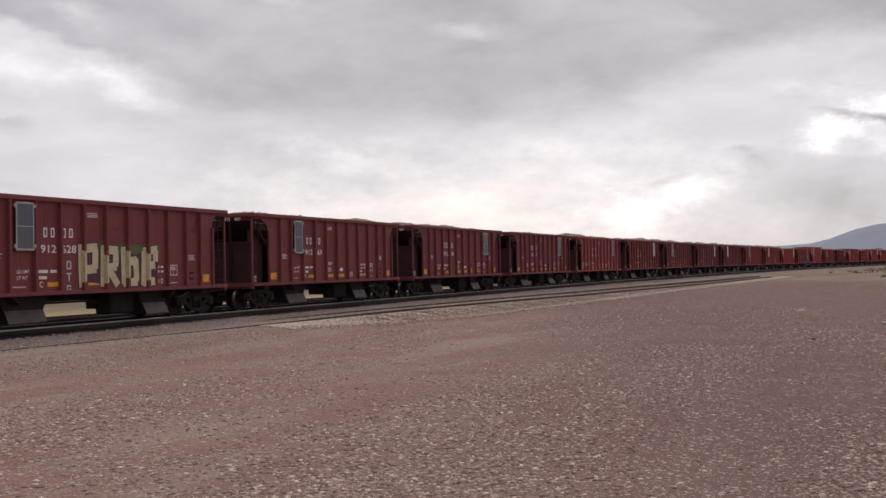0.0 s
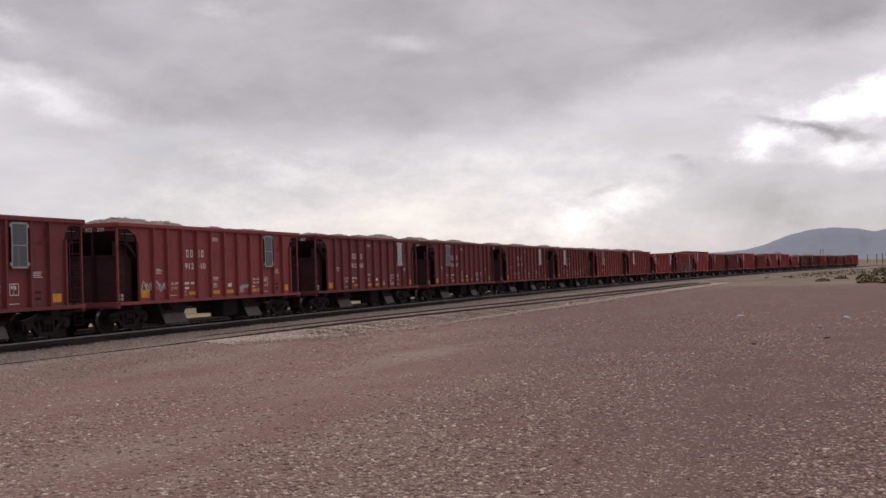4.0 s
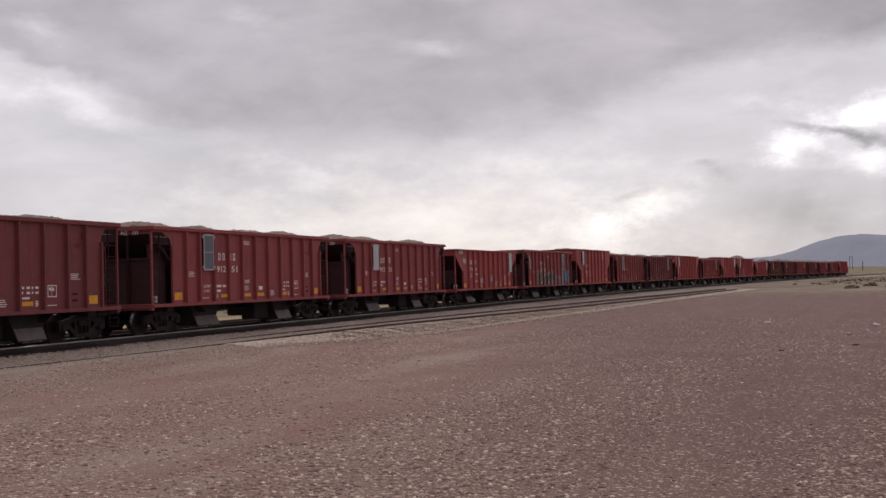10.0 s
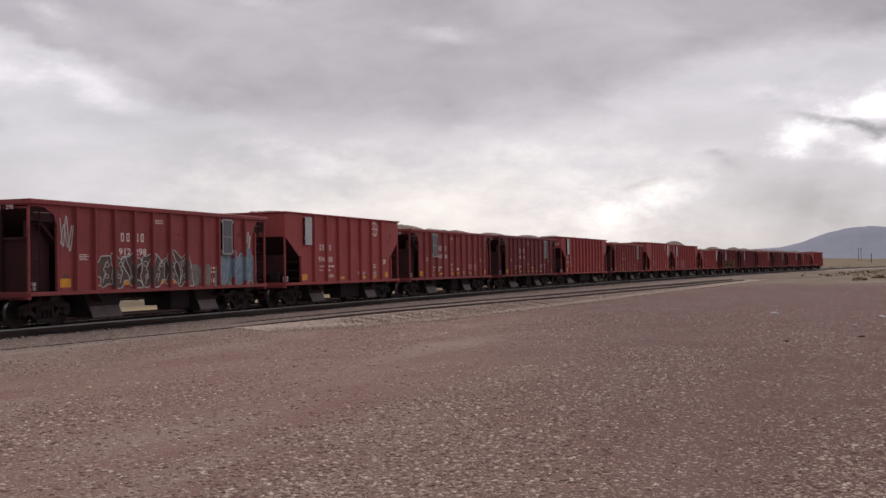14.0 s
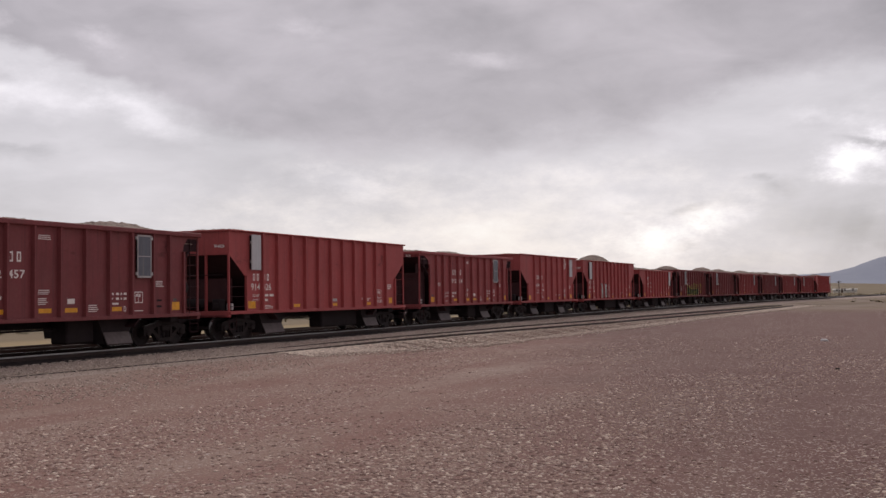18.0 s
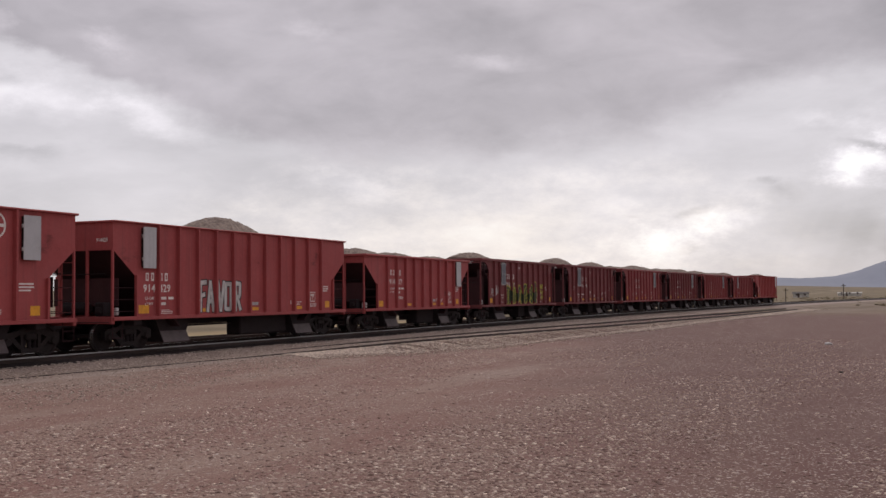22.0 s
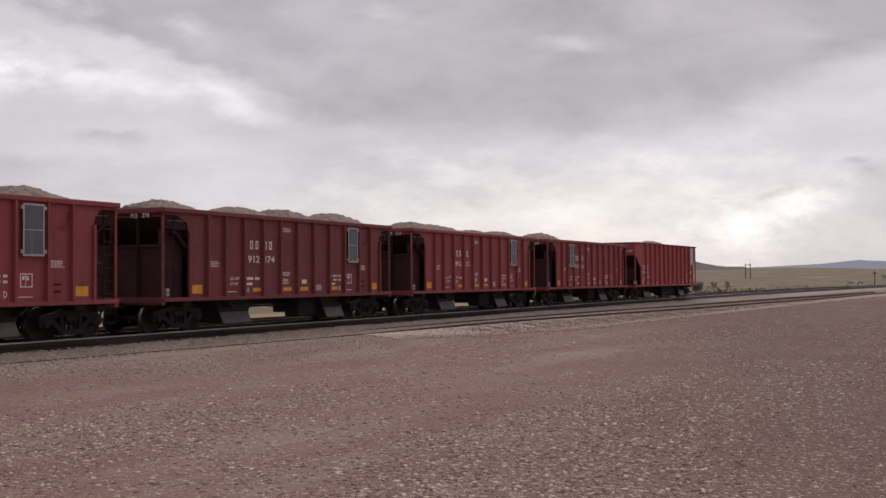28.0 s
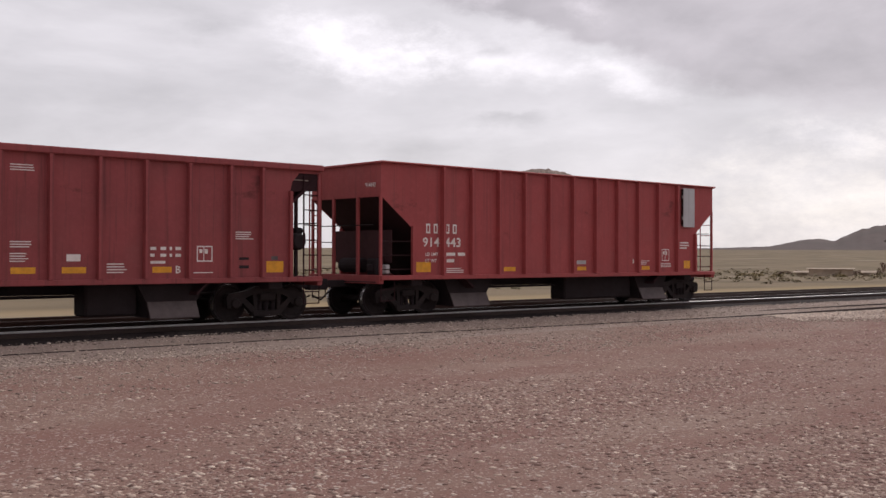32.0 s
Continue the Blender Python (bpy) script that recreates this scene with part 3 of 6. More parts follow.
def ground_sheet():
    vs, fs = [], []
    rings = [0.0] + [1.5 * 1.045 ** i for i in range(190)]
    rings = [r for r in rings if r < 4700] + [4800]
    n = 300
    for r in rings:
        for k in range(n):
            a = 2 * math.pi * k / n
            x, y = r * math.cos(a), r * math.sin(a)
            vs.append((x, y, terrain(x, y)))
    for i in range(len(rings) - 1):
        for k in range(n):
            fs.append((i * n + k, i * n + (k + 1) % n, (i + 1) * n + (k + 1) % n, (i + 1) * n + k))
    ob = new("ground", mesh_of("ground", vs, fs, GROUND))
    for p in ob.data.polygons:
        p.use_smooth = True
    return tagged(ob, "open yard of reddish gravel and dry desert plain", "ground", kind="structure")


def sweep(name, profile, xs, mat, close=True, dy=0.0, dz=0.0):
    """A cross-section (offset, height) drawn along the line."""
    vs, fs = [], []
    k = len(profile)
    for x in xs:
        t = radians(line_turn(x))
        for o, h in profile:
            a, b = (dy(x), dz(x)) if callable(dy) else (dy, dz)
            vs.append((x - math.sin(t) * (o + a), line_y(x) + math.cos(t) * (o + a), h + b))
    for i in range(len(xs) - 1):
        for j in range(k if close else k - 1):
            a, b = i * k + j, i * k + (j + 1) % k
            fs.append((a, b, b + k, a + k))
    return mesh_of(name, vs, fs, mat)


XS = [-80 + 5 * i for i in range(24)] + [40 + 4 * i for i in range(50)] + [240 + 8 * i for i in range(36)]
BALLAST = material("dark_ballast", (0.34, 0.265, 0.222), 0.95, second=(0.21, 0.158, 0.134), scale=1.2, fine=0.6, bump=1.0, bump_scale=18, dust=(0.37, 0.28, 0.23))


# height of the ballast against the offset from the line's middle
SHOULDER = [(-8.5, -0.80), (-7.0, -0.66), (-5.6, -0.52), (-4.2, -0.39), (-2.3, -0.335), (-1.7, -0.215), (-1.2, -0.155), (-0.84, -0.15)]


BED_O, BED_Z = [-o for o, _ in reversed(SHOULDER)], [h for _, h in reversed(SHOULDER)]


def siding_at(x):
    """The old siding swings away from the line."""
    return float(np.interp(x, (12, 20, 26, 36, 47, 57, 70, 120), (-2.35, -3.0, -3.4, -4.0, -4.4, -5.0, -5.8, -7.4)))


def windrow(x):
    """Height of the stones pushed up in front of the siding."""
    return min(1.0, max(0.0, (x - 33) / 6)) * (0.13 + 0.10 * noise.noise((x * 0.9, 0, 4)) + 0.08 * noise.noise((x * 2.7, 0, 9)))


def railway():
    bed = new("ballast_bed", sweep("ballast_bed", SHOULDER + [(-0.81, -0.235), (1.75, -0.235), (2.1, -0.30)], XS, BALLAST, close=False))
    bed.data.materials.append(OIL_SHADE)
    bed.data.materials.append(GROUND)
    # the strip from the tie ends inwards gets the oily, shade-dark colour
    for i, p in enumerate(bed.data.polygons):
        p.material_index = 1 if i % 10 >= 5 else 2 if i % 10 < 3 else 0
    tagged(bed, "grey crushed-stone ballast under the running line", "ballast", kind="structure")
    bed = new("second_bed", sweep("second_bed", [(2.06, -0.32), (2.6, -0.28), (6.0, -0.28), (7.2, -0.55), (8.2, -0.75)], XS, BALLAST, close=False))
    tagged(bed, "grey-brown ballast under the second line", "ballast", kind="structure")
    head = [(-0.036, -0.04), (-0.036, -0.006), (-0.026, 0.0), (0.026, 0.0), (0.036, -0.006), (0.036, -0.04)]
    web = [(-0.075, -0.18), (-0.075, -0.165), (-0.012, -0.145), (-0.012, -0.05), (-0.036, -0.04), (0.036, -0.04), (0.012, -0.05), (0.012, -0.145), (0.075, -0.165), (0.075, -0.18)]
    for s in (-1, 1):
        rail = tagged(new("rail"), "steel rail with a polished running head", "rail", "running rails", "structure")
        bright = sweep("rail_head", head, XS, RAILTOP, dy=s * GAUGE)
        bright.materials.append(RUST)
        for i, p in enumerate(bright.polygons):
            p.material_index = 1 if s > 0 and i % 6 in (0, 1) or i % 6 == 4 else 0
        part("rail_head", bright, RAILTOP, rail, "bright worn rail head")
        part("rail_web", sweep("rail_web", web, XS, RUST, dy=s * GAUGE), RUST, rail, "rusty rail web and foot")
    # second line behind, rusty and little used
    for s in (-1, 1):
        rail = tagged(new("rail"), "rusty rail of the second line behind", "rail", "rails of the second line", "structure")
        part("rail_head", sweep("rail_head", head, XS, RUST, dy=4.3 + s * GAUGE, dz=-0.05), RUST, rail)
        part("rail_web", sweep("rail_web", web, XS, RUST, dy=4.3 + s * GAUGE, dz=-0.05), RUST, rail)
    # half-buried rail of an old siding in front
    old = [(-0.035, -0.20), (-0.035, 0.0), (0.035, 0.0), (0.035, -0.20)]
    side = tagged(new("siding_rail"), "half-buried rusty rail of a disused siding", "rail", kind="structure")
    part("rail_head", sweep("siding_rail", old, [x for x in XS if -50 <= x <= 150], RUST, dy=siding_at, dz=lambda x: float(np.interp(-siding_at(x), (2.3, 3.6, 4.2, 5.6, 7.0), (-0.322, -0.352, -0.30, -0.40, -0.52)))), RUST, side)
    part("rail_head", sweep("siding_rail", old, [x for x in XS if 30 <= x <= 150], RUST, dy=lambda x: siding_at(x) + 1.45, dz=lambda x: float(np.interp(x, (30, 36, 60, 150), (-0.40, -0.30, -0.29, -0.42)))), RUST, side)
    # windrow of pale stones pushed up in front of the siding
    berm = new("stone_windrow", sweep("stone_windrow", [(-3.0, -0.45), (-2.2, -0.18), (-1.3, -0.03), (-0.75, 0.0), (-0.35, -0.10), (-0.1, -0.30)], [33 + 0.5 * i for i in range(180)], GROUND, close=False, dy=siding_at, dz=lambda x: float(np.interp(-siding_at(x) + 1.0, BED_O, BED_Z)) - 0.06 + windrow(x) - 0.25 * (1 - min(1.0, max(0.0, (x - 33) / 7)))))
    tagged(berm, "low windrow of pale crushed stone beside the siding", "ballast", kind="structure")


ground_sheet()
railway()

# ---------------------------------------------------------------- hopper cars
HW = 1.575          # half width over the side sheets
SILL = 1.07


class Kind:
    def __init__(self, length, top, edges, ribs, notch, chord):
        self.length, self.top, self.edges, self.ribs, self.notch, self.chord = length, top, edges, ribs, notch, chord

    def x(self, u):
        return self.length / 2 - u


def spread(a, b, n):
    return [a + (b - a) * i / n for i in range(1, n)]


KIND = {
    # length, top, (rear edge, front edge) of the side sheet, ribs, notch (upper, lower height), chord depth
    "A": Kind(13.73, 3.84, (0.92, 12.55), [1.72, 2.58, 3.63, 4.68, 5.73, 6.78, 7.80, 8.80, 9.84, 10.83, 11.70], (3.62, 3.12), 0.15),
    "B": Kind(15.05, 4.09, (1.12, 13.95), spread(1.12, 13.95, 12), (3.18, 2.35), 0.05),
    "C": Kind(12.60, 3.62, (1.25, 11.33), spread(1.25, 11.33, 10), (3.22, 2.20), 0.10),
    "D": Kind(12.30, 4.17, (1.15, 10.95), spread(1.15, 10.95, 8), (3.10, 2.20), 0.06),
}


def side_sheet(k, y, t):
    """One flat side with its cut-away ends; the ends rise to the corner under the chord."""
    x0, x1 = k.x(k.edges[1]), k.x(k.edges[0])
    e = k.length / 2 - 0.03
    up, low = k.notch
    if k.chord > 0.12:
        i = e - 0.62
        poly = [(x0, SILL), (x1, SILL), (x1, low), (x1 + 0.07, low + 0.27), (i, up), (e, up), (e, k.top - 0.02), (-e, k.top - 0.02), (-e, up), (-i, up), (x0 - 0.07, low + 0.27), (x0, low)]
        return Shape().prism(poly, "y", y, y + t)
    poly = [(x0, SILL), (x1, SILL), (x1, low), (e, up), (e, k.top - 0.02), (-e, k.top - 0.02), (-e, up), (x0, low)]
    return Shape().prism(poly, "y", y, y + t)


def wheelset_mesh():
    """Axle, two wheels with flanges, and their polished treads, one rigid piece."""
    s = Shape()
    marks = []
    for side in (-1, 1):
        c = side * 0.753
        prof = [(0.08, c - 0.075), (0.18, c - 0.02), (0.36, c - 0.03), (0.40, c - 0.068), (0.452, c - 0.066), (0.457, c), (0.452, c + 0.066), (0.40, c + 0.068), (0.36, c + 0.03), (0.18, c + 0.02), (0.08, c + 0.075)]
        k = len(s.f)
        s.lathe(prof, 28)
        marks += [k + i * 10 + j for i in range(28) for j in (4, 5)]
        fl = c - side * 0.07
        s.lathe([(0.44, fl + 0.012), (0.483, fl + 0.008), (0.483, fl - 0.012), (0.44, fl - 0.02)], 28)
    s.tube((0, -0.98, 0), (0, 0.98, 0), 0.082, 12)
    me = s.mesh("wheelset", CAST)
    me.materials.append(TREAD)
    for i in marks:
        me.polygons[i].material_index = 1
    return me


WHEELSET = wheelset_mesh()


def sideframe_shape(side):
    """Cast side frame: arched top member, sloping lower arms and a spring opening."""
    s = Shape()
    y0, y1 = sorted((side * 0.94, side * 1.10))
    top = [(-1.12, 0.62), (-1.06, 0.68), (-0.55, 0.76), (-0.30, 0.86), (0.30, 0.86), (0.55, 0.76), (1.06, 0.68), (1.12, 0.62), (1.12, 0.53), (0.70, 0.53), (0.42, 0.66), (-0.42, 0.66), (-0.70, 0.53), (-1.12, 0.53)]
    s.prism(top, "y", y0, y1)
    for m in (-1, 1):
        s.prism([(m * 0.78, 0.56), (m * 0.62, 0.58), (m * 0.20, 0.22), (m * 0.36, 0.16)], "y", y0, y1)
        s.prism([(m * 0.28, 0.70), (m * 0.40, 0.70), (m * 0.36, 0.26), (m * 0.28, 0.26)], "y", y0, y1)
        s.prism([(m * 1.12, 0.58), (m * 0.98, 0.58), (m * 1.00, 0.36), (m * 1.10, 0.36)], "y", y0, y1)
        s.prism([(m * 0.80, 0.58), (m * 0.68, 0.58), (m * 0.70, 0.40), (m * 0.78, 0.40)], "y", y0, y1)
    s.prism([(-0.40, 0.15), (0.40, 0.15), (0.40, 0.27), (-0.40, 0.27)], "y", y0 - 0.03, y1 + 0.03)
    return s


SIDEFRAMES = {s: sideframe_shape(s).mesh("side_frame", CAST) for s in (-1, 1)}


def spring_mesh():
    s = Shape()
    for dx in (-0.19, 0.0, 0.19):
        prof = []
        for i in range(9):
            z = 0.27 + 0.03 * i
            prof += [(0.062, z), (0.075, z + 0.010), (0.062, z + 0.020)]
        q = Shape().lathe(prof, 10, "z")
        s.add([(v[0] + dx, v[1], v[2]) for v in q.v], q.f)
    return s.mesh("spring_nest", GRIME_SHADE)


SPRINGS = spring_mesh()
BEARING = Shape().lathe([(0.0, -0.09), (0.10, -0.09), (0.125, -0.06), (0.125, 0.09), (0.0, 0.09)], 14).mesh("bearing_cap", CAST)
BOLSTER = Shape().box(-0.22, 0.22, -1.15, 1.15, 0.50, 0.70, 0.03).box(-0.30, 0.30, -0.35, 0.35, 0.66, 0.80, 0.02).mesh("bolster", CAST)


def truck(car, x):
    base = part("truck", Shape().box(-0.13, 0.13, -0.90, 0.90, 0.40, 0.52, 0.02).box(-0.70, 0.70, -0.05, 0.05, 0.40, 0.47), GRIME_SHADE, car, "four-wheel cast-steel truck", pose(x, 0, 0))
    part("bolster", BOLSTER, CAST, base)
    for s in (-1, 1):
        part("side_frame", SIDEFRAMES[s], CAST, base)
        part("spring_nest", SPRINGS, GRIME_SHADE, base, at=pose(0, s * 1.02, 0))
        for d in (-0.889, 0.889):
            part("bearing_cap", BEARING, CAST, base, at=pose(d, s * 1.06, 0.457))
    for d in (-0.889, 0.889):
        part("wheelset", WHEELSET, CAST, base, "steel axle with two wheels", pose(d, 0, 0.457))


LADDER_RUNGS = (1.25, 1.62, 1.99, 2.36, 2.73, 3.10)


def coupler_mesh(k, s):
    e = k.length / 2
    q = Shape().box(min(s * (e - 0.5), s * (e + 0.72)), max(s * (e - 0.5), s * (e + 0.72)), -0.09, 0.09, 0.76, 0.95, 0.02)
    q.box(min(s * (e + 0.62), s * (e + 0.93)), max(s * (e + 0.62), s * (e + 0.93)), -0.17, 0.12, 0.70, 1.0, 0.04)
    return q


def hopper(kind, paint):
    """One empty car body of a kind, without lettering. Local x runs to the rear, z from the rail top."""
    k = KIND[kind]
    e = k.length / 2
    car = new("hopper_car")
    xr, xf = k.x(k.edges[0]), k.x(k.edges[1])
    for s in (-1, 1):
        y = -HW if s < 0 else HW - 0.012
        part("side_sheet", side_sheet(k, y, 0.012), paint, car)
        rib = Shape().prism([(-0.05, 0.0), (-0.042, -0.13), (0.042, -0.13), (0.05, 0.0)], "z", SILL + 0.02, k.top - k.chord) if s < 0 else Shape().prism([(-0.05, 0.0), (-0.042, 0.13), (0.042, 0.13), (0.05, 0.0)], "z", SILL + 0.02, k.top - k.chord)
        rm = rib.mesh("side_rib", paint)
        for u in k.ribs:
            part("side_rib", rm, paint, car, at=pose(k.x(u), s * HW, 0))
        for u, zz in ((k.edges[0], k.notch[1]), (k.edges[1], k.notch[1])):
            sh = Shape().box(-0.04, 0.04, min(0, s * 0.09), max(0, s * 0.09), SILL, zz + 0.05)
            part("edge_post", sh, paint, car, at=pose(k.x(u), s * HW, 0))
        # side sill and top chord
        part("side_sill", Shape().box(-e, e, min(s * (HW - 0.09), s * (HW + 0.085)), max(s * (HW - 0.09), s * (HW + 0.085)), SILL - 0.10, SILL + 0.02, 0.012), paint, car)
        c = k.chord
        part("top_chord", Shape().box(-e - 0.02, e + 0.02, min(s * (HW - 0.08), s * (HW + 0.115)), max(s * (HW - 0.08), s * (HW + 0.115)), k.top - c, k.top, 0.02), paint, car)
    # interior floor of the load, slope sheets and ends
    dark = SOOT_SHADE if kind == "A" else paint
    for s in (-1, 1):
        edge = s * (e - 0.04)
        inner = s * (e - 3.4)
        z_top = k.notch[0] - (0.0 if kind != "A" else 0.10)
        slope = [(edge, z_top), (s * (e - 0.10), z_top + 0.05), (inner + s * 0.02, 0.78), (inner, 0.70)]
        # the recess's shade is painted into the sheets here, along with soot
        part("slope_sheet", Shape().prism(slope, "y", -HW + 0.02, HW - 0.02), SOOT_SHADE, car, "sloping end sheet, sooty and coloured shade-dark")
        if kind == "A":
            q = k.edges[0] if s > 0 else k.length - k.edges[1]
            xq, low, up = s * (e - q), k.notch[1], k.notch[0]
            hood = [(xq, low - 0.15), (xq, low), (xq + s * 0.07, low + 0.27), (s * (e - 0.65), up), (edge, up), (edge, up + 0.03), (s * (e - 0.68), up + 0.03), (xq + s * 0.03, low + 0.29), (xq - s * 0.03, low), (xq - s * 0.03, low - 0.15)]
            part("end_hood", Shape().prism(hood, "y", -HW + 0.014, HW - 0.014), SOOT_SHADE, car, "end sheet, sooty and coloured shade-dark")
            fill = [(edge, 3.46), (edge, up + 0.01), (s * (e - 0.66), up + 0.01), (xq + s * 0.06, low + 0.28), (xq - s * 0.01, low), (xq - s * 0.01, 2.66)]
            # plates added to keep sky from showing through the notch
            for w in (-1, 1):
                part("corner_plate", Shape().prism([(edge - s * 0.03, 3.20), (edge - s * 0.03, up + 0.02), (s * (e - 0.66), up + 0.02), (xq + s * 0.05, low + 0.26), (xq + s * 0.05, low + 0.05)], "y", w * (HW - 0.05) - 0.006, w * (HW - 0.05) + 0.006), SOOT_SHADE, car, "added corner plate, sooty and coloured shade-dark")
                part("end_gusset", Shape().prism(fill, "y", w * (HW - 0.22) - 0.006, w * (HW - 0.22) + 0.006), SOOT_SHADE, car, "added corner plate, sooty and coloured shade-dark")
        plate0 = k.notch[0] - (0.02 if kind != "A" else 0.06)
        part("end_plate", Shape().box(min(edge, edge - s * 0.02), max(edge, edge - s * 0.02), -HW + 0.015, HW - 0.015, plate0, k.top - 0.02), paint, car)
        part("end_chord", Shape().box(min(s * (e - 0.08), s * (e + 0.05)), max(s * (e - 0.08), s * (e + 0.05)), -HW - 0.05, HW + 0.05, k.top - k.chord * 0.9 - 0.02, k.top - 0.006, 0.015), paint, car)
        # platform and end sill
        part("end_platform", Shape().box(min(s * (e - 1.15), s * e), max(s * (e - 1.15), s * e), -HW + 0.09, HW - 0.09, SILL - 0.08, SILL - 0.03), GRIME_SHADE, car)
        part("end_sill", Shape().box(min(s * (e - 0.12), s * (e + 0.03)), max(s * (e - 0.12), s * (e + 0.03)), -HW - 0.02, HW + 0.02, SILL - 0.20, SILL + 0.03, 0.012), paint, car)
        # corner posts and inner end posts
        for q in (-1, 1):
            part("corner_post", Shape().box(s * (e - 0.05) - 0.033, s * (e - 0.05) + 0.033, q * (HW - 0.03) - 0.033, q * (HW - 0.03) + 0.033, SILL + 0.03, plate0 + 0.05), paint, car)
            part("end_post", Shape().box(s * (e - 0.06) - 0.035, s * (e - 0.06) + 0.035, q * 0.55 - 0.04, q * 0.55 + 0.04, SILL + 0.03, plate0 + 0.1), dark, car)
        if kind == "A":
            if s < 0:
                part("end_panel", Shape().box(-e + 0.11, -e + 0.13, -HW + 0.12, HW - 0.12, SILL + 0.03, 2.66), SHADED, car, "maroon end panel with shade in its colour")
                # inner plates added to show the recess in a painted shade tone
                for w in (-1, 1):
                    part("side_closure", Shape().box(-e + 0.13, -e + k.length - k.edges[1] + 0.02, w * (HW - 0.28) - 0.006, w * (HW - 0.28) + 0.006, SILL, 3.2), SHADED, car, "added inner plate with shade in its colour")
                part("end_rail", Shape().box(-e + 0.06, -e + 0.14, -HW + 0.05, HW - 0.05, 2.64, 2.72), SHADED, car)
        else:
            part("end_panel", Shape().box(s * (e - 0.62) - 0.01, s * (e - 0.62) + 0.01, -1.30, 1.30, 1.42, 2.30), SHADED, car, "end panel with shade in its colour")
        # ladders: on the side at the corner, and on the end
        rungs = [z for z in LADDER_RUNGS if z < plate0 + 0.25]
        for q in (-1, 1):
            reach = 0.50 if kind == "A" else (k.edges[0] if s > 0 else k.length - k.edges[1])
            side = part("side_ladder", Shape().tube((s * (e - reach), q * (HW - 0.02), SILL), (s * (e - reach), q * (HW - 0.02), plate0 if kind == "A" else k.notch[1]), 0.022), dark, car)
            rm = Shape().tube((s * (e - reach), q * (HW - 0.02), 0), (s * (e - 0.06), q * (HW - 0.02), 0), 0.013)
            rmesh = rm.mesh("rung", SOOT_SHADE)
            for z in rungs:
                if z < (k.notch[0] - 0.15 if kind == "A" else k.notch[1]):
                    part("rung", rmesh, SOOT_SHADE, side, at=pose(0, 0, z))
            step = Shape()
            for dx in (0.05, 0.50):
                step.tube((s * (e - dx), q * (HW - 0.01), SILL - 0.1), (s * (e - dx), q * (HW - 0.01), 0.42), 0.015)
            for z in (0.43, 0.72):
                step.tube((s * (e - 0.05), q * (HW - 0.01), z), (s * (e - 0.50), q * (HW - 0.01), z), 0.015)
            part("stirrup_step", step, SOOT_SHADE, car)
        erail = part("end_ladder", Shape().tube((s * (e + 0.04), -s * 1.02, SILL), (s * (e + 0.04), -s * 1.02, k.top - 0.2), 0.02), paint, car)
        rmesh = Shape().tube((s * (e + 0.04), -s * 1.02, 0), (s * (e + 0.04), -s * 1.46, 0), 0.013).mesh("rung", paint)
        for z in list(rungs) + [k.top - 0.35]:
            part("rung", rmesh, paint, erail, at=pose(0, 0, z))
        part("grab_rail", Shape().tube((s * (e + 0.06), -1.35, 2.42), (s * (e + 0.06), 1.0, 2.42), 0.014), GRIME_SHADE, car)
        cp = part("coupler", coupler_mesh(k, s), GRIME_SHADE, car, "knuckle coupler")
        hose = Shape().tube((s * (e + 0.1), 0.25, 0.80), (s * (e + 0.55), 0.30, 0.42), 0.025).tube((s * (e + 0.55), 0.30, 0.42), (s * (e + 0.9), 0.2, 0.55), 0.025)
        part("air_hose", hose, GRIME_SHADE, cp)
        part("cut_lever", Shape().tube((s * (e + 0.10), -HW + 0.05, 0.92), (s * (e + 0.10), -0.2, 0.92), 0.014), GRIME_SHADE, car)
    # brake gear on the front end platform
    part("brake_reservoir", Shape().lathe([(0.0, -0.55), (0.15, -0.53), (0.20, -0.46), (0.20, 0.46), (0.15, 0.53), (0.0, 0.55)], 16), GRIME_SHADE, car, at=pose(-e + 0.55, 0.3, SILL + 0.28))
    part("brake_valve", Shape().box(-0.16, 0.16, -0.2, 0.2, 0, 0.45, 0.04).box(-0.24, 0.24, -0.1, 0.1, 0.1, 0.3, 0.03), GRIME_SHADE, car, at=pose(-e + 0.42, -0.85, SILL + 0.02))
    part("brake_box", Shape().box(-0.07, 0.07, -0.11, 0.11, 0, 0.24, 0.02), FRAME_WHITE, car, "small pale valve box", pose(-e + 0.30, -HW + 0.14, SILL + 0.06))
    wy = -0.45 if kind == "A" else 0.75
    part("hand_brake", Shape().lathe([(0.24, -0.02), (0.28, -0.02), (0.28, 0.02), (0.24, 0.02), (0.24, -0.02)], 18), GRIME_SHADE, car, at=Matrix.Translation((e + 0.10, wy, 2.05)) @ Matrix.Rotation(radians(90), 4, "Z"))
    part("hand_brake_housing", Shape().box(-0.10, 0.10, -0.20, 0.20, -0.28, 0.26, 0.03).tube((0, 0, -0.28), (0, 0, -1.0), 0.02), GRIME_SHADE, car, at=pose(e - 0.02, wy, 2.05))
    if kind == "A":
        part("brake_cylinder", Shape().lathe([(0.0, -0.30), (0.16, -0.30), (0.21, -0.24), (0.21, 0.10), (0.13, 0.22), (0.06, 0.34), (0.0, 0.34)], 16).box(-0.02, 0.02, -0.12, -0.08, -0.95, -0.15), GRIME_SHADE, car, "dark brake cylinder", pose(e - 0.50, -1.10, 1.95))
    # centre sill
    part("centre_sill", Shape().box(-e + 0.3, e - 0.3, -0.17, 0.17, 0.72, 1.04, 0.01), GRIME_SHADE, car)
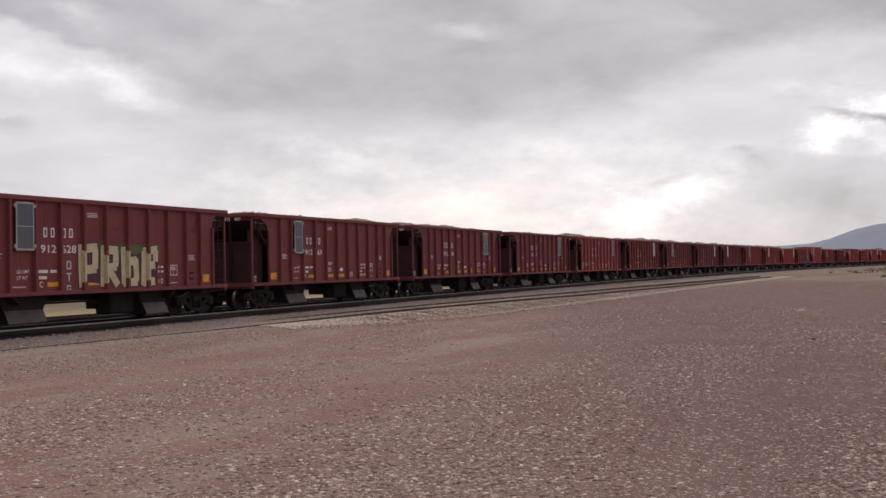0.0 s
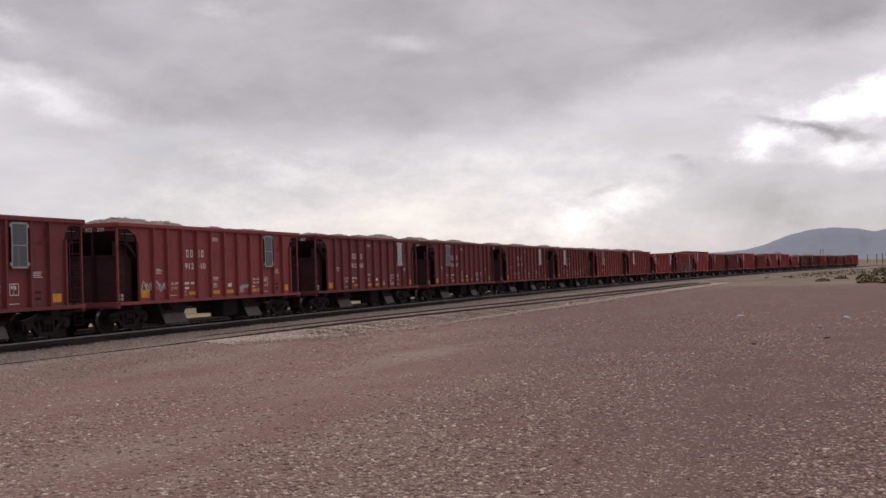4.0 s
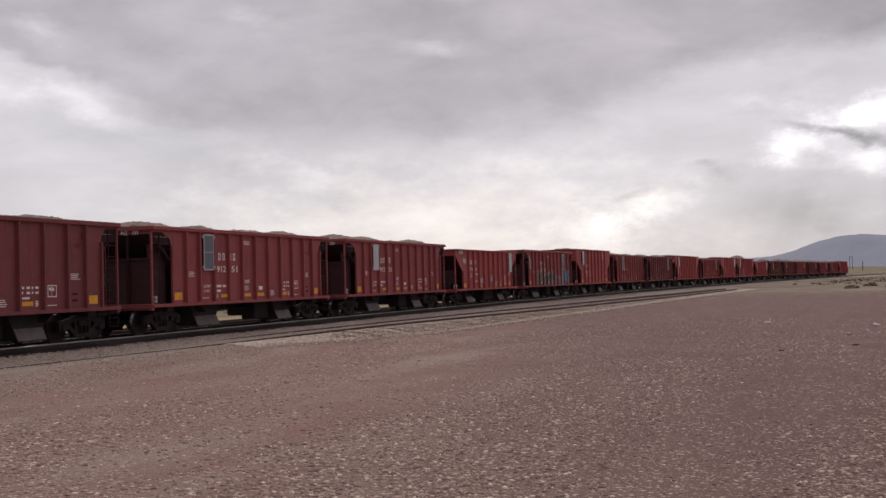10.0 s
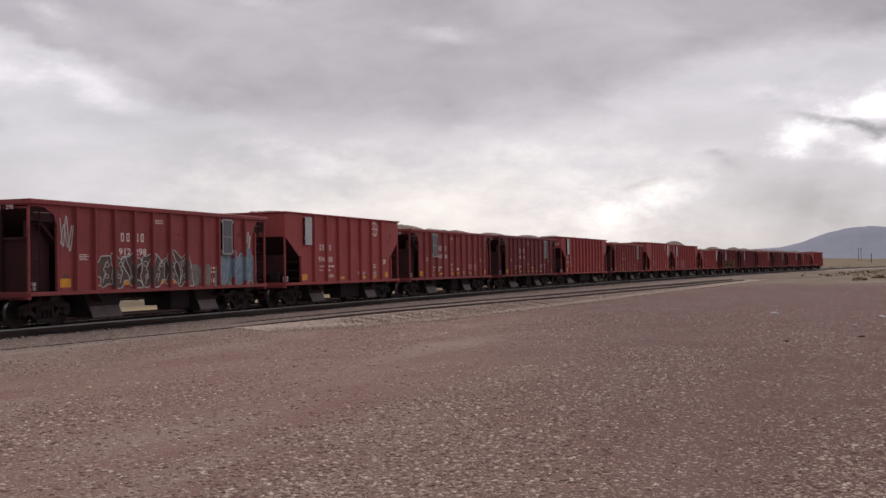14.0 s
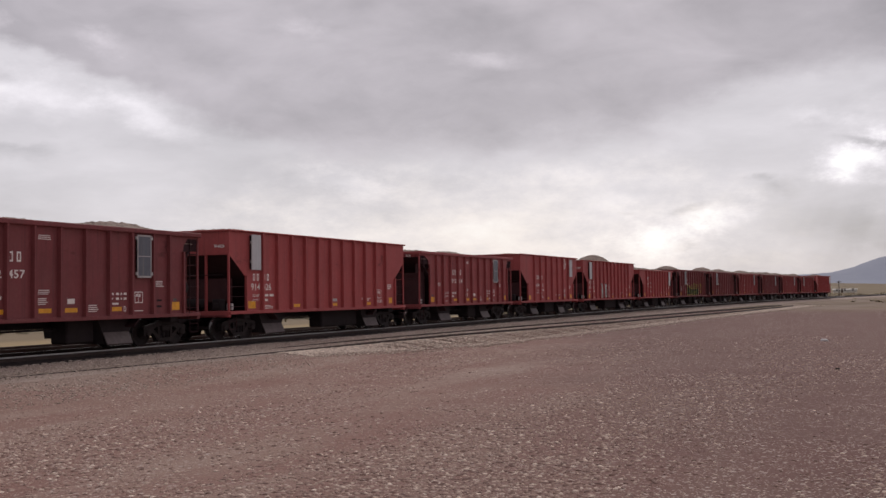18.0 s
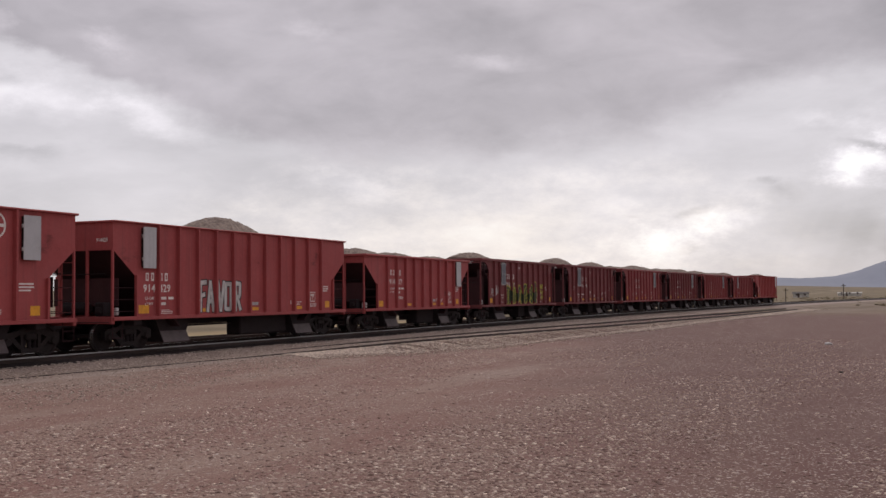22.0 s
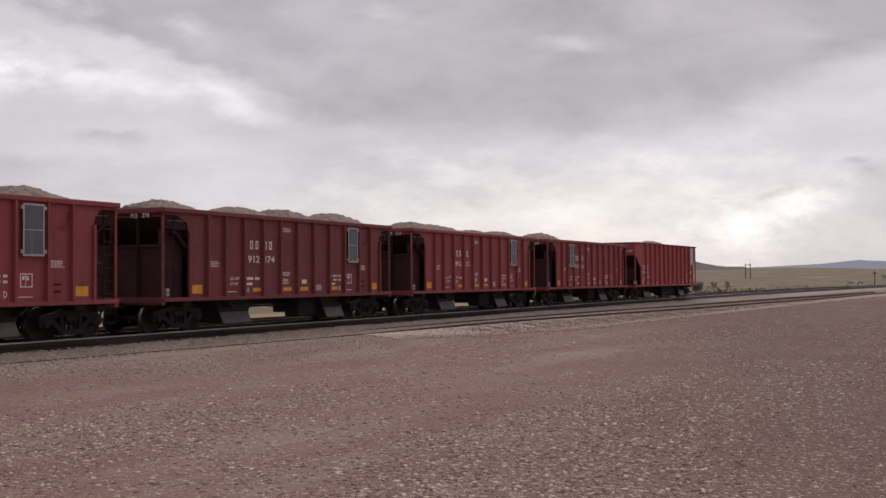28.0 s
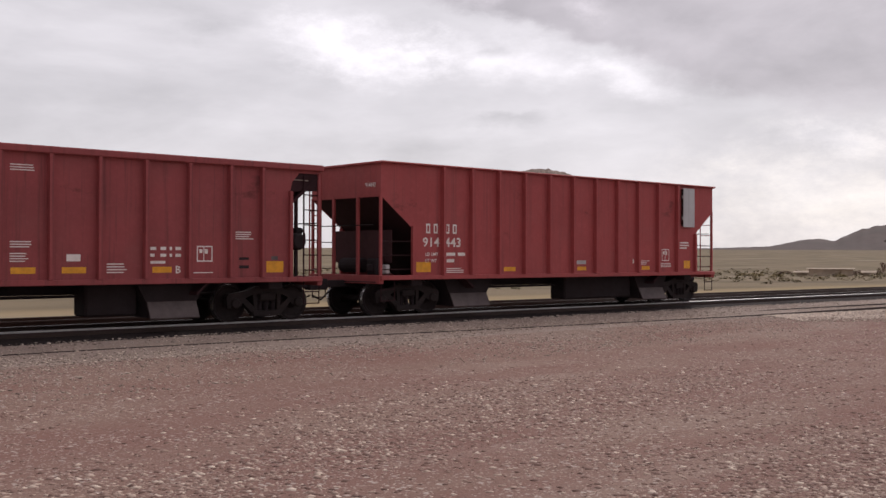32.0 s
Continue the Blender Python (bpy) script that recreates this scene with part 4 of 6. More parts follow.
    # discharge bays
    spans = {"A": ((9.05, 10.6), (3.2, 4.45)), "B": ((10.8, 12.25), (2.4, 3.75)), "C": ((8.5, 9.8), (2.2, 3.4)), "D": ((8.1, 9.4), (2.3, 3.5))}[kind]
    for i, (u0, u1) in enumerate(spans):
        for q in (-1, 1):
            xa, xb = k.x(u1), k.x(u0)
            poly = [(xa - 0.25, SILL - 0.05), (xb + 0.25, SILL - 0.05), (xb, 0.55), (xb - 0.05, 0.20), (xa + 0.05, 0.20), (xa, 0.55)] if q < 0 else [(xa - 0.25, SILL - 0.05), (xb + 0.25, SILL - 0.05), (xb, 0.62), (xb - 0.05, 0.36), (xa + 0.05, 0.36), (xa, 0.62)]
            # the bay's near-black colour holds the shade below the sill
            bay = part("hopper_bay", Shape().prism(poly, "y", min(q * 0.25, q * 1.18), max(q * 0.25, q * 1.18)), GRIME_SHADE, car, "grimy discharge bay of the hopper, coloured shade-dark")
            if q > 0:
                continue
            door = Shape().add([(xa + 0.02, q * 1.36, 0.20), (xb - 0.02, q * 1.36, 0.20), (xb - 0.02, q * 1.185, 0.56), (xa + 0.02, q * 1.185, 0.56), (xa + 0.02, q * 1.34, 0.17), (xb - 0.02, q * 1.34, 0.17), (xb - 0.02, q * 1.165, 0.53), (xa + 0.02, q * 1.165, 0.53)],
                               [(0, 1, 2, 3), (4, 7, 6, 5), (0, 4, 5, 1), (1, 5, 6, 2), (2, 6, 7, 3), (3, 7, 4, 0)])
            part("chute_door", door, CHUTE, bay, "worn grey chute door")
    # cross bearer and dark brake beams between the bays
    um = (spans[0][0] + spans[1][1]) / 2
    blk = Shape().box(k.x(spans[1][1] + (1.3 if kind == "A" else 3.4 if kind == "B" else 2.2)), k.x(spans[1][1] + 0.1), -0.95, -0.30, 0.25, SILL - 0.06, 0.05)
    part("centre_bay", blk, GRIME_SHADE, car, "grimy middle bay, coloured shade-dark")
    part("train_pipe", Shape().tube((-e + 0.4, -0.5, 0.70), (e - 0.4, -0.5, 0.70), 0.03), GRIME_SHADE, car)
    part("brake_rod", Shape().tube((-e + 1.6, 0.45, 0.62), (e - 1.6, 0.45, 0.66), 0.02), GRIME_SHADE, car)
    inset = 1.25 if kind != "B" else 1.35
    truck(car, -e + inset)
    truck(car, e - inset)
    for s in (-1, 1):
        part("body_bolster", Shape().box(s * (e - inset) - 0.2, s * (e - inset) + 0.2, -HW + 0.1, HW - 0.1, 0.80, SILL - 0.06, 0.02), GRIME_SHADE, car)
    return car

# ---------------------------------------------------------------- markings
FACE = -HW - 0.004


def bars(car, name, x, z, rows, mat=None, label=""):
    """Lines of small unreadable stencil: (dx, dz, width, height)."""
    s = Shape()
    for dx, dz, w, h in rows:
        s.add([(x + dx, FACE, z + dz), (x + dx + w, FACE, z + dz), (x + dx + w, FACE, z + dz + h), (x + dx, FACE, z + dz + h)], [(0, 1, 2, 3)])
    ob = part(name, s.mesh(name, mat or WHITE), mat or WHITE, car, label)
    return tagged(ob, kind="stuff") if len(rows) > 1 else ob


def lines(n, w, seed, h=0.022, gap=0.052):
    r = random.Random(seed)
    return [(0, -i * gap, w * r.uniform(0.7, 1.0), h) for i in range(n)]


def initials(car, x0, x1, z, h, w):
    """The owner's four initials as plain open blocks, two on each side of a rib."""
    for x in (x0, x0 + w * 1.35, x1, x1 + w * 1.35):
        bars(car, "initial_block", x, z, [(w * 0.1, 0, w * 0.22, h), (w * 0.62, 0, w * 0.2, h), (w * 0.32, h * 0.82, w * 0.3, h * 0.18), (w * 0.32, 0, w * 0.3, h * 0.18)])


def panel(car, x0, x1, z0, z1, grey, framed=True):
    """A bolted plate on the side, in a pale frame."""
    ob = part("side_panel", Shape().box(x0, x1, -HW - 0.125, -HW - 0.10, z0, z1, 0.006), PANEL_GREY if grey else PANEL_BLUE, car, "pale grey panel bolted over the side" if grey else "blue-grey panel in a pale frame")
    part("panel_backing", Shape().box(x0 + 0.03, x1 - 0.03, -HW - 0.101, -HW + 0.002, z0 + 0.03, z1 - 0.03), GRIME_SHADE, ob)
    t = 0.035
    if framed:
        f = Shape().box(x0 - t, x1 + t, -HW - 0.135, -HW - 0.11, z1 - 0.02, z1 + t).box(x0 - t, x1 + t, -HW - 0.135, -HW - 0.11, z0 - t, z0 + 0.02)
        f.box(x0 - t, x0 + 0.005, -HW - 0.133, -HW - 0.11, z0, z1).box(x1 - 0.005, x1 + t, -HW - 0.133, -HW - 0.11, z0, z1).box(x0, x1, -HW - 0.131, -HW - 0.12, (z0 + z1) / 2 - 0.012, (z0 + z1) / 2 + 0.012)
        part("panel_frame", f, FRAME_WHITE, ob, "worn white frame")
    for zz in (z0 + 0.04, z1 - 0.12) if framed else (z0 + 0.25, z1 - 0.35):
        for xx in (x0 - 0.10, x1 + 0.03) if framed else (x0 - 0.06,):
            part("bracket", Shape().box(xx, xx + 0.075, -HW - 0.138, -HW - 0.10, zz, zz + 0.10), FRAME_WHITE, ob)


def mark_box(car, x, z, w, h):
    """The framed inspection stencil."""
    t = 0.028
    bars(car, "stencil_frame", x, z, [(0, 0, w, t), (0, h - t, w, t), (0, t, t, h - 2 * t), (w - t, t, t, h - 2 * t), (w * 0.42, t, t * 0.7, h - 2 * t), (w * 0.5, h * 0.5, w * 0.2, h * 0.3), (w * 0.16, h * 0.55, w * 0.2, h * 0.25)])


def ribbon(s, pts, width, y):
    """A flat painted line along points (x, z)."""
    k = len(s.v)
    n = len(pts)
    for i, p in enumerate(pts):
        d = Vector(pts[min(i + 1, n - 1)]) - Vector(pts[max(i - 1, 0)])
        o = Vector((-d.y, d.x)).normalized() * width / 2 if d.length > 1e-6 else Vector((0, width / 2))
        s.v += [(p[0] + o.x, y, p[1] + o.y), (p[0] - o.x, y, p[1] - o.y)]
    s.f += [(k + 2 * i, k + 2 * i + 1, k + 2 * i + 3, k + 2 * i + 2) for i in range(n - 1)]


def curl(points, steps=6):
    """Smooth line through points."""
    out = []
    p = [points[0]] + list(points) + [points[-1]]
    for i in range(1, len(p) - 2):
        for j in range(steps):
            t = j / steps
            out.append(tuple(0.5 * (2 * p[i][c] + (p[i + 1][c] - p[i - 1][c]) * t + (2 * p[i - 1][c] - 5 * p[i][c] + 4 * p[i + 1][c] - p[i + 2][c]) * t * t + (3 * p[i][c] - p[i - 1][c] - 3 * p[i + 1][c] + p[i + 2][c]) * t ** 3) for c in (0, 1)))
    return out + [tuple(points[-1])]


def strokes(car, x0, z0, w, h, mat, seed, n=4, width=0.13, name="graffiti", dy=0.0):
    """Sprayed curling lines without readable letters."""
    r = random.Random(seed)
    s = Shape()
    cell = w / n
    for i in range(n):
        cx = x0 + cell * (i + 0.5)
        for j in range(2):
            pts, up = [], r.random() < 0.5
            for q in range(5):
                up = not up
                lift = r.uniform(0.68, 1.0) if up else r.uniform(0.0, 0.34)
                pts.append((cx + cell * (-0.55 + 0.27 * q + r.uniform(-0.16, 0.16)), z0 + h * lift))
            if j:
                pts = [(x + cell * 0.12, z0 + h * 0.5 + (z - z0 - h * 0.5) * 0.7) for x, z in pts[:4]][::-1]
            ribbon(s, curl(pts, 7), width * r.uniform(0.7, 1.1), FACE - 0.003 - dy - 0.0005 * (2 * i + j))
    return tagged(part(name, s.mesh(name, mat), mat, car, "sprayed graffiti lines"), kind="stuff")


def blobs(car, x0, z0, w, h, mat, seed, n, grow=0.0, dy=0.0, name="graffiti"):
    """A row of swollen sprayed shapes that touch each other."""
    r = random.Random(seed)
    s = Shape()
    cell = w / n
    for i in range(n):
        cx, cz = x0 + cell * (i + 0.5), z0 + h * r.uniform(0.44, 0.56)
        rx, rz = cell * r.uniform(0.50, 0.62) + grow, h * r.uniform(0.42, 0.55) + grow
        ph = r.uniform(0, 6.28)
        m = 22
        y = FACE - 0.002 - dy - 0.0004 * i
        ring = [(cx + rx * (abs(math.cos(t)) ** 0.6) * math.copysign(1, math.cos(t)) * (1 + 0.07 * math.sin(3 * t + ph)), y, max(SILL + 0.03, cz + rz * (abs(math.sin(t)) ** 0.7) * math.copysign(1, math.sin(t)) * (1 + 0.09 * math.sin(2 * t + ph)))) for t in (2 * math.pi * q / m for q in range(m))]
        s.add(ring, [tuple(range(m))])
    return tagged(part(name, s.mesh(name, mat), mat, car, "sprayed graffiti shapes"), kind="stuff")


def blocks(car, x0, z0, w, h, mat, seed, n, name="graffiti", dy=0.0):
    """Filled ground of a large tag, uneven along its top and foot."""
    r = random.Random(seed)
    s = Shape()
    y = FACE - 0.002 - dy
    cell = w / (n * 3)
    up, dn = [], []
    for i in range(n * 3 + 1):
        up.append((x0 + cell * i, y, z0 + h * r.uniform(0.80, 1.0)))
        dn.append((x0 + cell * i, y, z0 + h * r.uniform(0.0, 0.12)))
    s.add(dn + up, [(i, i + 1, n * 3 + 2 + i, n * 3 + 1 + i) for i in range(n * 3)])
    return part(name, s.mesh(name, mat), mat, car, "sprayed graffiti ground")


# open strokes of the sprayed capitals, in a unit box
CAPITALS = {
    "P": [[(0.18, 0.0), (0.14, 1.0)], [(0.0, 0.93), (0.95, 0.97)], [(0.86, 0.95), (0.84, 0.45)], [(0.2, 0.42), (0.9, 0.45)]],
    "R": [[(0.14, 0.0), (0.16, 1.0)], [(0.05, 0.93), (0.92, 0.90)], [(0.82, 0.92), (0.80, 0.50)], [(0.2, 0.46), (0.86, 0.50)], [(0.42, 0.46), (0.92, 0.02)]],
    "D": [[(0.16, 0.05), (0.12, 1.0)], [(0.2, 0.60), (0.86, 0.66)], [(0.80, 0.70), (0.84, 0.12)], [(0.1, 0.08), (0.9, 0.10)]],
    "E": [[(0.14, 0.0), (0.18, 0.90)], [(0.1, 0.88), (0.95, 0.94)], [(0.2, 0.48), (0.82, 0.54)], [(0.86, 0.92), (0.84, 0.62)], [(0.1, 0.07), (0.80, 0.10)]],
    "O": [[(0.1, 0.05), (0.1, 0.95)], [(0.1, 0.9), (0.9, 0.9)], [(0.88, 0.95), (0.88, 0.05)], [(0.1, 0.08), (0.9, 0.08)]],
    "T": [[(0.0, 0.92), (1.0, 0.92)], [(0.5, 0.0), (0.5, 0.9)]],
    "G": [[(0.95, 0.9), (0.1, 0.9)], [(0.12, 0.95), (0.12, 0.05)], [(0.1, 0.08), (0.92, 0.08)], [(0.88, 0.05), (0.88, 0.5)], [(0.55, 0.5), (0.9, 0.5)]],
    "F": [[(0.16, 0.0), (0.16, 1.0)], [(0.1, 0.92), (1.0, 0.95)], [(0.16, 0.52), (0.8, 0.56)]],
    "A": [[(0.06, 0.0), (0.46, 1.0)], [(0.42, 1.0), (0.94, 0.0)], [(0.2, 0.34), (0.8, 0.34)]],
    "V": [[(0.06, 1.0), (0.5, 0.0)], [(0.48, 0.0), (0.96, 1.0)]],
}


def bubbles(car, x0, z0, w, h, fill, line, seed, n, thick=0.05, dy=0.0):
    """Swollen letters that cannot be read: filled shapes, their outlines and the eyes inside them."""
    r = random.Random(seed)
    inner, outer = Shape(), Shape()
    cell = w / n
    for i in range(n):
        cx, cz = x0 + cell * (i + 0.5), z0 + h * 0.5
        ph, k, lean = r.uniform(0, 6.28), r.choice((2, 3, 3, 4)), r.uniform(-0.35, 0.35)
        rx, rz = cell * r.uniform(0.58, 0.78), h * r.uniform(0.40, 0.58)
        y = FACE - 0.002 - dy - 0.0006 * (i * 7 % n)
        ring = []
        for q in range(37):
            t = 2 * math.pi * q / 36
            c, d = math.cos(t), math.sin(t)
            swell = 1 + 0.17 * math.sin(k * t + ph) + 0.13 * math.sin((k + 2) * t - 2 * ph) + 0.06 * math.sin(7 * t + ph)
            dx, dz = rx * math.copysign(abs(c) ** 0.75, c) * swell, rz * math.copysign(abs(d) ** 0.7, d) * swell
            ring.append((cx + dx + lean * dz, max(SILL + 0.04, cz + dz)))
        inner.add([(p[0], y, p[1]) for p in ring[:-1]], [tuple(range(36))])
        ribbon(outer, ring, thick, y - 0.004)
        for ex, ez, er in ((r.uniform(-0.2, 0.2), 0.42, 0.16), (r.uniform(-0.25, 0.25), -0.38, 0.13)):
            eye = [(cx + rx * (ex + er * 1.5 * math.cos(t)), cz + rz * (ez + er * math.sin(t))) for t in (2 * math.pi * q / 12 for q in range(13))]
            ribbon(outer, eye, thick * 0.7, y - 0.004)
        a = r.uniform(-0.5, 0.1)
        ribbon(outer, curl([(cx + rx * a, cz - rz * 0.85), (cx + rx * (a + 0.3), cz - rz * 0.1), (cx + rx * (a + 0.1), cz + rz * 0.1), (cx + rx * (a + 0.6), cz + rz * 0.75)]), thick * 0.8, y - 0.0045)
    tagged(part("graffiti", inner.mesh("graffiti", fill), fill, car, "sprayed fill of swollen letters"), kind="stuff")
    tagged(part("graffiti", outer.mesh("graffiti", line), line, car, "sprayed outlines of swollen letters"), kind="stuff")


def tag(car, text, x, z, w, h, mat, width, dy=0.0, swell=0.0, drop=0.0):
    """Hand-sprayed capitals, each a few thick strokes."""
    s = Shape()
    for i, ch in enumerate(text):
        ox, oz = (x, z - drop * i) if drop else (x + w * i, z)
        for j, stroke in enumerate(CAPITALS[ch]):
            (a, b), (c, d) = stroke
            dx, dz = c - a, d - b
            n = max(math.hypot(dx * w, dz * h), 1e-3)
            ex, ez = dx * swell / n, dz * swell / n
            p, q = (ox + a * w * 0.9 - ex, oz + b * h - ez), (ox + c * w * 0.9 + ex, oz + d * h + ez)
            ribbon(s, [p, ((p[0] + q[0]) / 2, (p[1] + q[1]) / 2), q], width + 2 * swell, FACE - 0.002 - dy - 0.0003 * j)
    return tagged(part("graffiti", s.mesh("graffiti", mat), mat, car, "sprayed capitals"), kind="stuff")


def on_ribs(car, k, u0, u1, z0, z1, mat, seed):
    """Paint that runs on over the faces of the ribs between two stations."""
    r = random.Random(seed)
    y = -HW - 0.132
    for u in k.ribs:
        if u0 < u < u1:
            x, a = k.x(u), z0 + (z1 - z0) * r.uniform(0.0, 0.25)
            b = z1 - (z1 - z0) * r.uniform(0.0, 0.3)
            part("graffiti", Shape().add([(x - 0.041, y, a), (x + 0.041, y, a + 0.03), (x + 0.041, y, b), (x - 0.041, y, b - 0.05)], [(0, 1, 2, 3)]).mesh("graffiti", mat), mat, car)
            part("graffiti", Shape().add([(x - 0.0525, y + 0.13, a), (x - 0.0445, y + 0.004, a), (x - 0.0445, y + 0.004, b), (x - 0.0525, y + 0.13, b)], [(0, 1, 2, 3)]).mesh("graffiti", mat), mat, car)


def dress(car, kind, number, window, grey, serial):
    """Stencils, strips, number and side panel of one car. window: 'f' or 'r' end."""
    k = KIND[kind]
    X = k.x
    r = random.Random(serial)
    a, b = number
    ends = {1: "AB", 2: "CD", 4: "CD"}.get(serial) or r.choice(("AB", "CD"))
    if kind == "A":
        ux = 8.80
        initials(car, X(ux) - 0.67, X(ux) + 0.10, 2.66, 0.28, 0.22)
        lettering(car, a, X(ux) - 0.76, FACE, 2.20, 0.64, 0.24, WHITE, "car_number")
        lettering(car, b, X(ux) + 0.09, FACE, 2.20, 0.64, 0.24, WHITE, "car_number")
        lettering(car, "LD LMT", X(10.5), FACE, 1.62, 0.50, 0.10, WHITE)
        lettering(car, "LT WT", X(10.5), FACE, 1.44, 0.42, 0.10, WHITE)
        if serial in (1, 2):
            lettering(car, ("221300", "221100")[serial - 1], X(9.70), FACE, 1.62, 0.44, 0.10, WHITE)
            lettering(car, ("64800", "64900")[serial - 1], X(9.66), FACE, 1.44, 0.36, 0.10, WHITE)
            bars(car, "stencil", X(9.14), 1.62, [(0, 0, 0.24, 0.09)])
        else:
            bars(car, "stencil", X(9.70), 1.62, [(0, 0, 0.42, 0.09), (0.52, 0, 0.26, 0.09), (0.06, -0.18, 0.32, 0.09)])
        bars(car, "stencil", X(10.70), 1.22, lines(1, 0.72, 3))
        lettering(car, ends[0], X(9.62), FACE, 1.20, 0.13, 0.18, WHITE, "bay_letter")
        lettering(car, ends[1], X(3.94), FACE, 1.20, 0.12, 0.17, WHITE, "bay_letter")
        bars(car, "stencil", X(7.58), 3.42, lines(3, 0.52, 5))
        bars(car, "stencil", X(7.58), 1.86, lines(3, 0.46, 6))
        bars(car, "stencil", X(7.58), 1.62, lines(4, 0.42, 7))
        bars(car, "stencil", X(11.52), 2.20, lines(4, 0.48, 8))
        bars(car, "stencil", X(2.42), 2.14, lines(4, 0.50, 9))
        bars(car, "stencil", X(6.42), 1.47, [(0, 0, 0.30, 0.15)])
        bars(car, "stencil", X(5.55), 1.40, lines(4, 0.46, 11, 0.025, 0.06))
        bars(car, "stencil", X(4.55), 1.72, [(0.0, 0, 0.14, 0.07), (0.24, 0, 0.14, 0.07), (0.46, 0, 0.06, 0.07), (0.60, 0, 0.14, 0.07), (0.0, -0.15, 0.10, 0.07), (0.24, -0.15, 0.14, 0.07), (0.46, -0.15, 0.06, 0.07), (0.60, -0.15, 0.14, 0.07), (0, -0.30, 0.36, 0.06)])
        mark_box(car, X(3.42), 1.46, 0.40, 0.36)
        bars(car, "stencil", X(3.50), 1.20, lines(1, 0.58, 12))
        bars(car, "stencil", X(2.32), 1.50, [(0, 0, 0.26, 0.06), (0, -0.2, 0.26, 0.07)], GRIME_SHADE)
        for u, w in ((9.30, 0.52), (7.56, 0.50), (6.52, 0.52), (4.50, 0.46)):
            bars(car, "yellow_strip", X(u), 1.22, [(0, 0, w, 0.13)], YELLOW, "yellow reflective strip")
        for u in (12.38, 1.58):
            bars(car, "yellow_patch", X(u), 1.20, [(0, 0, 0.48, 0.27)], YELLOW, "yellow reflective patch")
            bars(car, "stencil", X(u) + 0.14, 1.50, [(0, 0, 0.18, 0.09)], CHUTE)
        if window == "f":
            panel(car, X(10.60), X(9.98), 2.30, 3.60, grey)
        else:
            panel(car, X(3.40), X(2.78), 2.30, 3.60, grey)
        lettering(car, a, -k.length / 2 - 0.02, 0, 0, 0.3, 0.15, WHITE, "end_number").matrix_basis = Matrix.Translation((-k.length / 2 - 0.053, -0.35, k.top - 0.30)) @ Matrix.Rotation(radians(-90), 4, "Z") @ Matrix.Diagonal((0.19, 1, 0.19, 1))
        lettering(car, b, -k.length / 2 - 0.02, 0, 0, 0.3, 0.15, WHITE, "end_number").matrix_basis = Matrix.Translation((-k.length / 2 - 0.053, -0.82, k.top - 0.30)) @ Matrix.Rotation(radians(-90), 4, "Z") @ Matrix.Diagonal((0.19, 1, 0.19, 1))
        return
    first = X(k.edges[1])
    pitch = (k.edges[1] - k.edges[0]) / (len(k.ribs) + 1)
    mid = first + pitch * (2 if kind == "C" else 1)
    if kind == "D":
        mid = first + pitch * 2
    zt = {"B": 2.22, "C": 2.66, "D": 2.52}[kind]
    zn = {"B": 1.85, "C": 2.22, "D": 1.98}[kind]
    initials(car, mid - 0.60, mid + 0.10, zt, 0.26, 0.20)
    lettering(car, a, mid - 0.70, FACE, zn, 0.60, 0.26, WHITE, "car_number")
    lettering(car, b, mid + 0.09, FACE, zn, 0.60, 0.26, WHITE, "car_number")
    lettering(car, "LD LMT", mid - 0.60, FACE, zn - 0.24, 0.46, 0.09, WHITE)
    lettering(car, "LT WT", mid - 0.60, FACE, zn - 0.42, 0.40, 0.09, WHITE)
    bars(car, "stencil", mid + 0.12, zn - 0.24, [(0, 0, 0.36, 0.09), (0.46, 0, 0.28, 0.09), (0.05, -0.18, 0.28, 0.09)])
    bars(car, "stencil", mid + 0.10, zn - 0.60, lines(3, 0.78, 21))
    bars(car, "yellow_patch", first + 0.14, 1.17, [(0, 0, 0.52, 0.27)], YELLOW, "yellow reflective patch")
    bars(car, "yellow_patch", X(k.edges[0]) - 0.62, 1.20, [(0, 0, 0.36, 0.27)], YELLOW, "yellow reflective patch")
    n = len(k.ribs) + 1
    for i, w in ((3, 0.48), (6, 0.42), (n - 3, 0.42)):
        bars(car, "yellow_strip", first + pitch * i + 0.25, 1.17, [(0, 0, w, 0.12)], YELLOW, "yellow reflective strip")
    bars(car, "stencil", first + pitch * 6 + 0.22, 1.36, [(0, 0, 0.44, 0.12)], FRAME_WHITE)
    bars(car, "stencil", first + pitch * (n - 3) + 0.1, 1.45, lines(3, 0.56, 22))
    bars(car, "stencil", first + pitch * (n - 3) - 0.22, 1.38, [(0, 0, 0.06, 0.14)])
    mark_box(car, first + pitch * (n - 2) + 0.28, 1.46, 0.40, 0.40)
    bars(car, "stencil", first + pitch * (n - 2) + 0.2, 1.36, lines(3, 0.6, 23))
    bars(car, "stencil", first + pitch * (n - 1) + 0.15, 2.06, lines(3, 0.62, 24, 0.045, 0.09))
    if kind == "B":
        lettering(car, a + b, 0, 0, 0, 0.3, 0.15, WHITE, "end_number").matrix_basis = Matrix.Translation((-k.length / 2 - 0.004, -0.95, 3.42)) @ Matrix.Rotation(radians(-90), 4, "Z") @ Matrix.Diagonal((0.15, 1, 0.17, 1))
    if window:
        if kind == "D":
            wx = first + 0.30 if window == "f" else X(k.edges[0]) - 1.0
            z0, z1 = 2.74, 3.98
        elif kind == "B":
            wx = first + 0.24 if window == "f" else X(k.edges[0]) - 0.80
            z0, z1 = 2.62, 3.95
        else:
            wx = X(2.0)
            z0, z1 = 2.15, 3.50
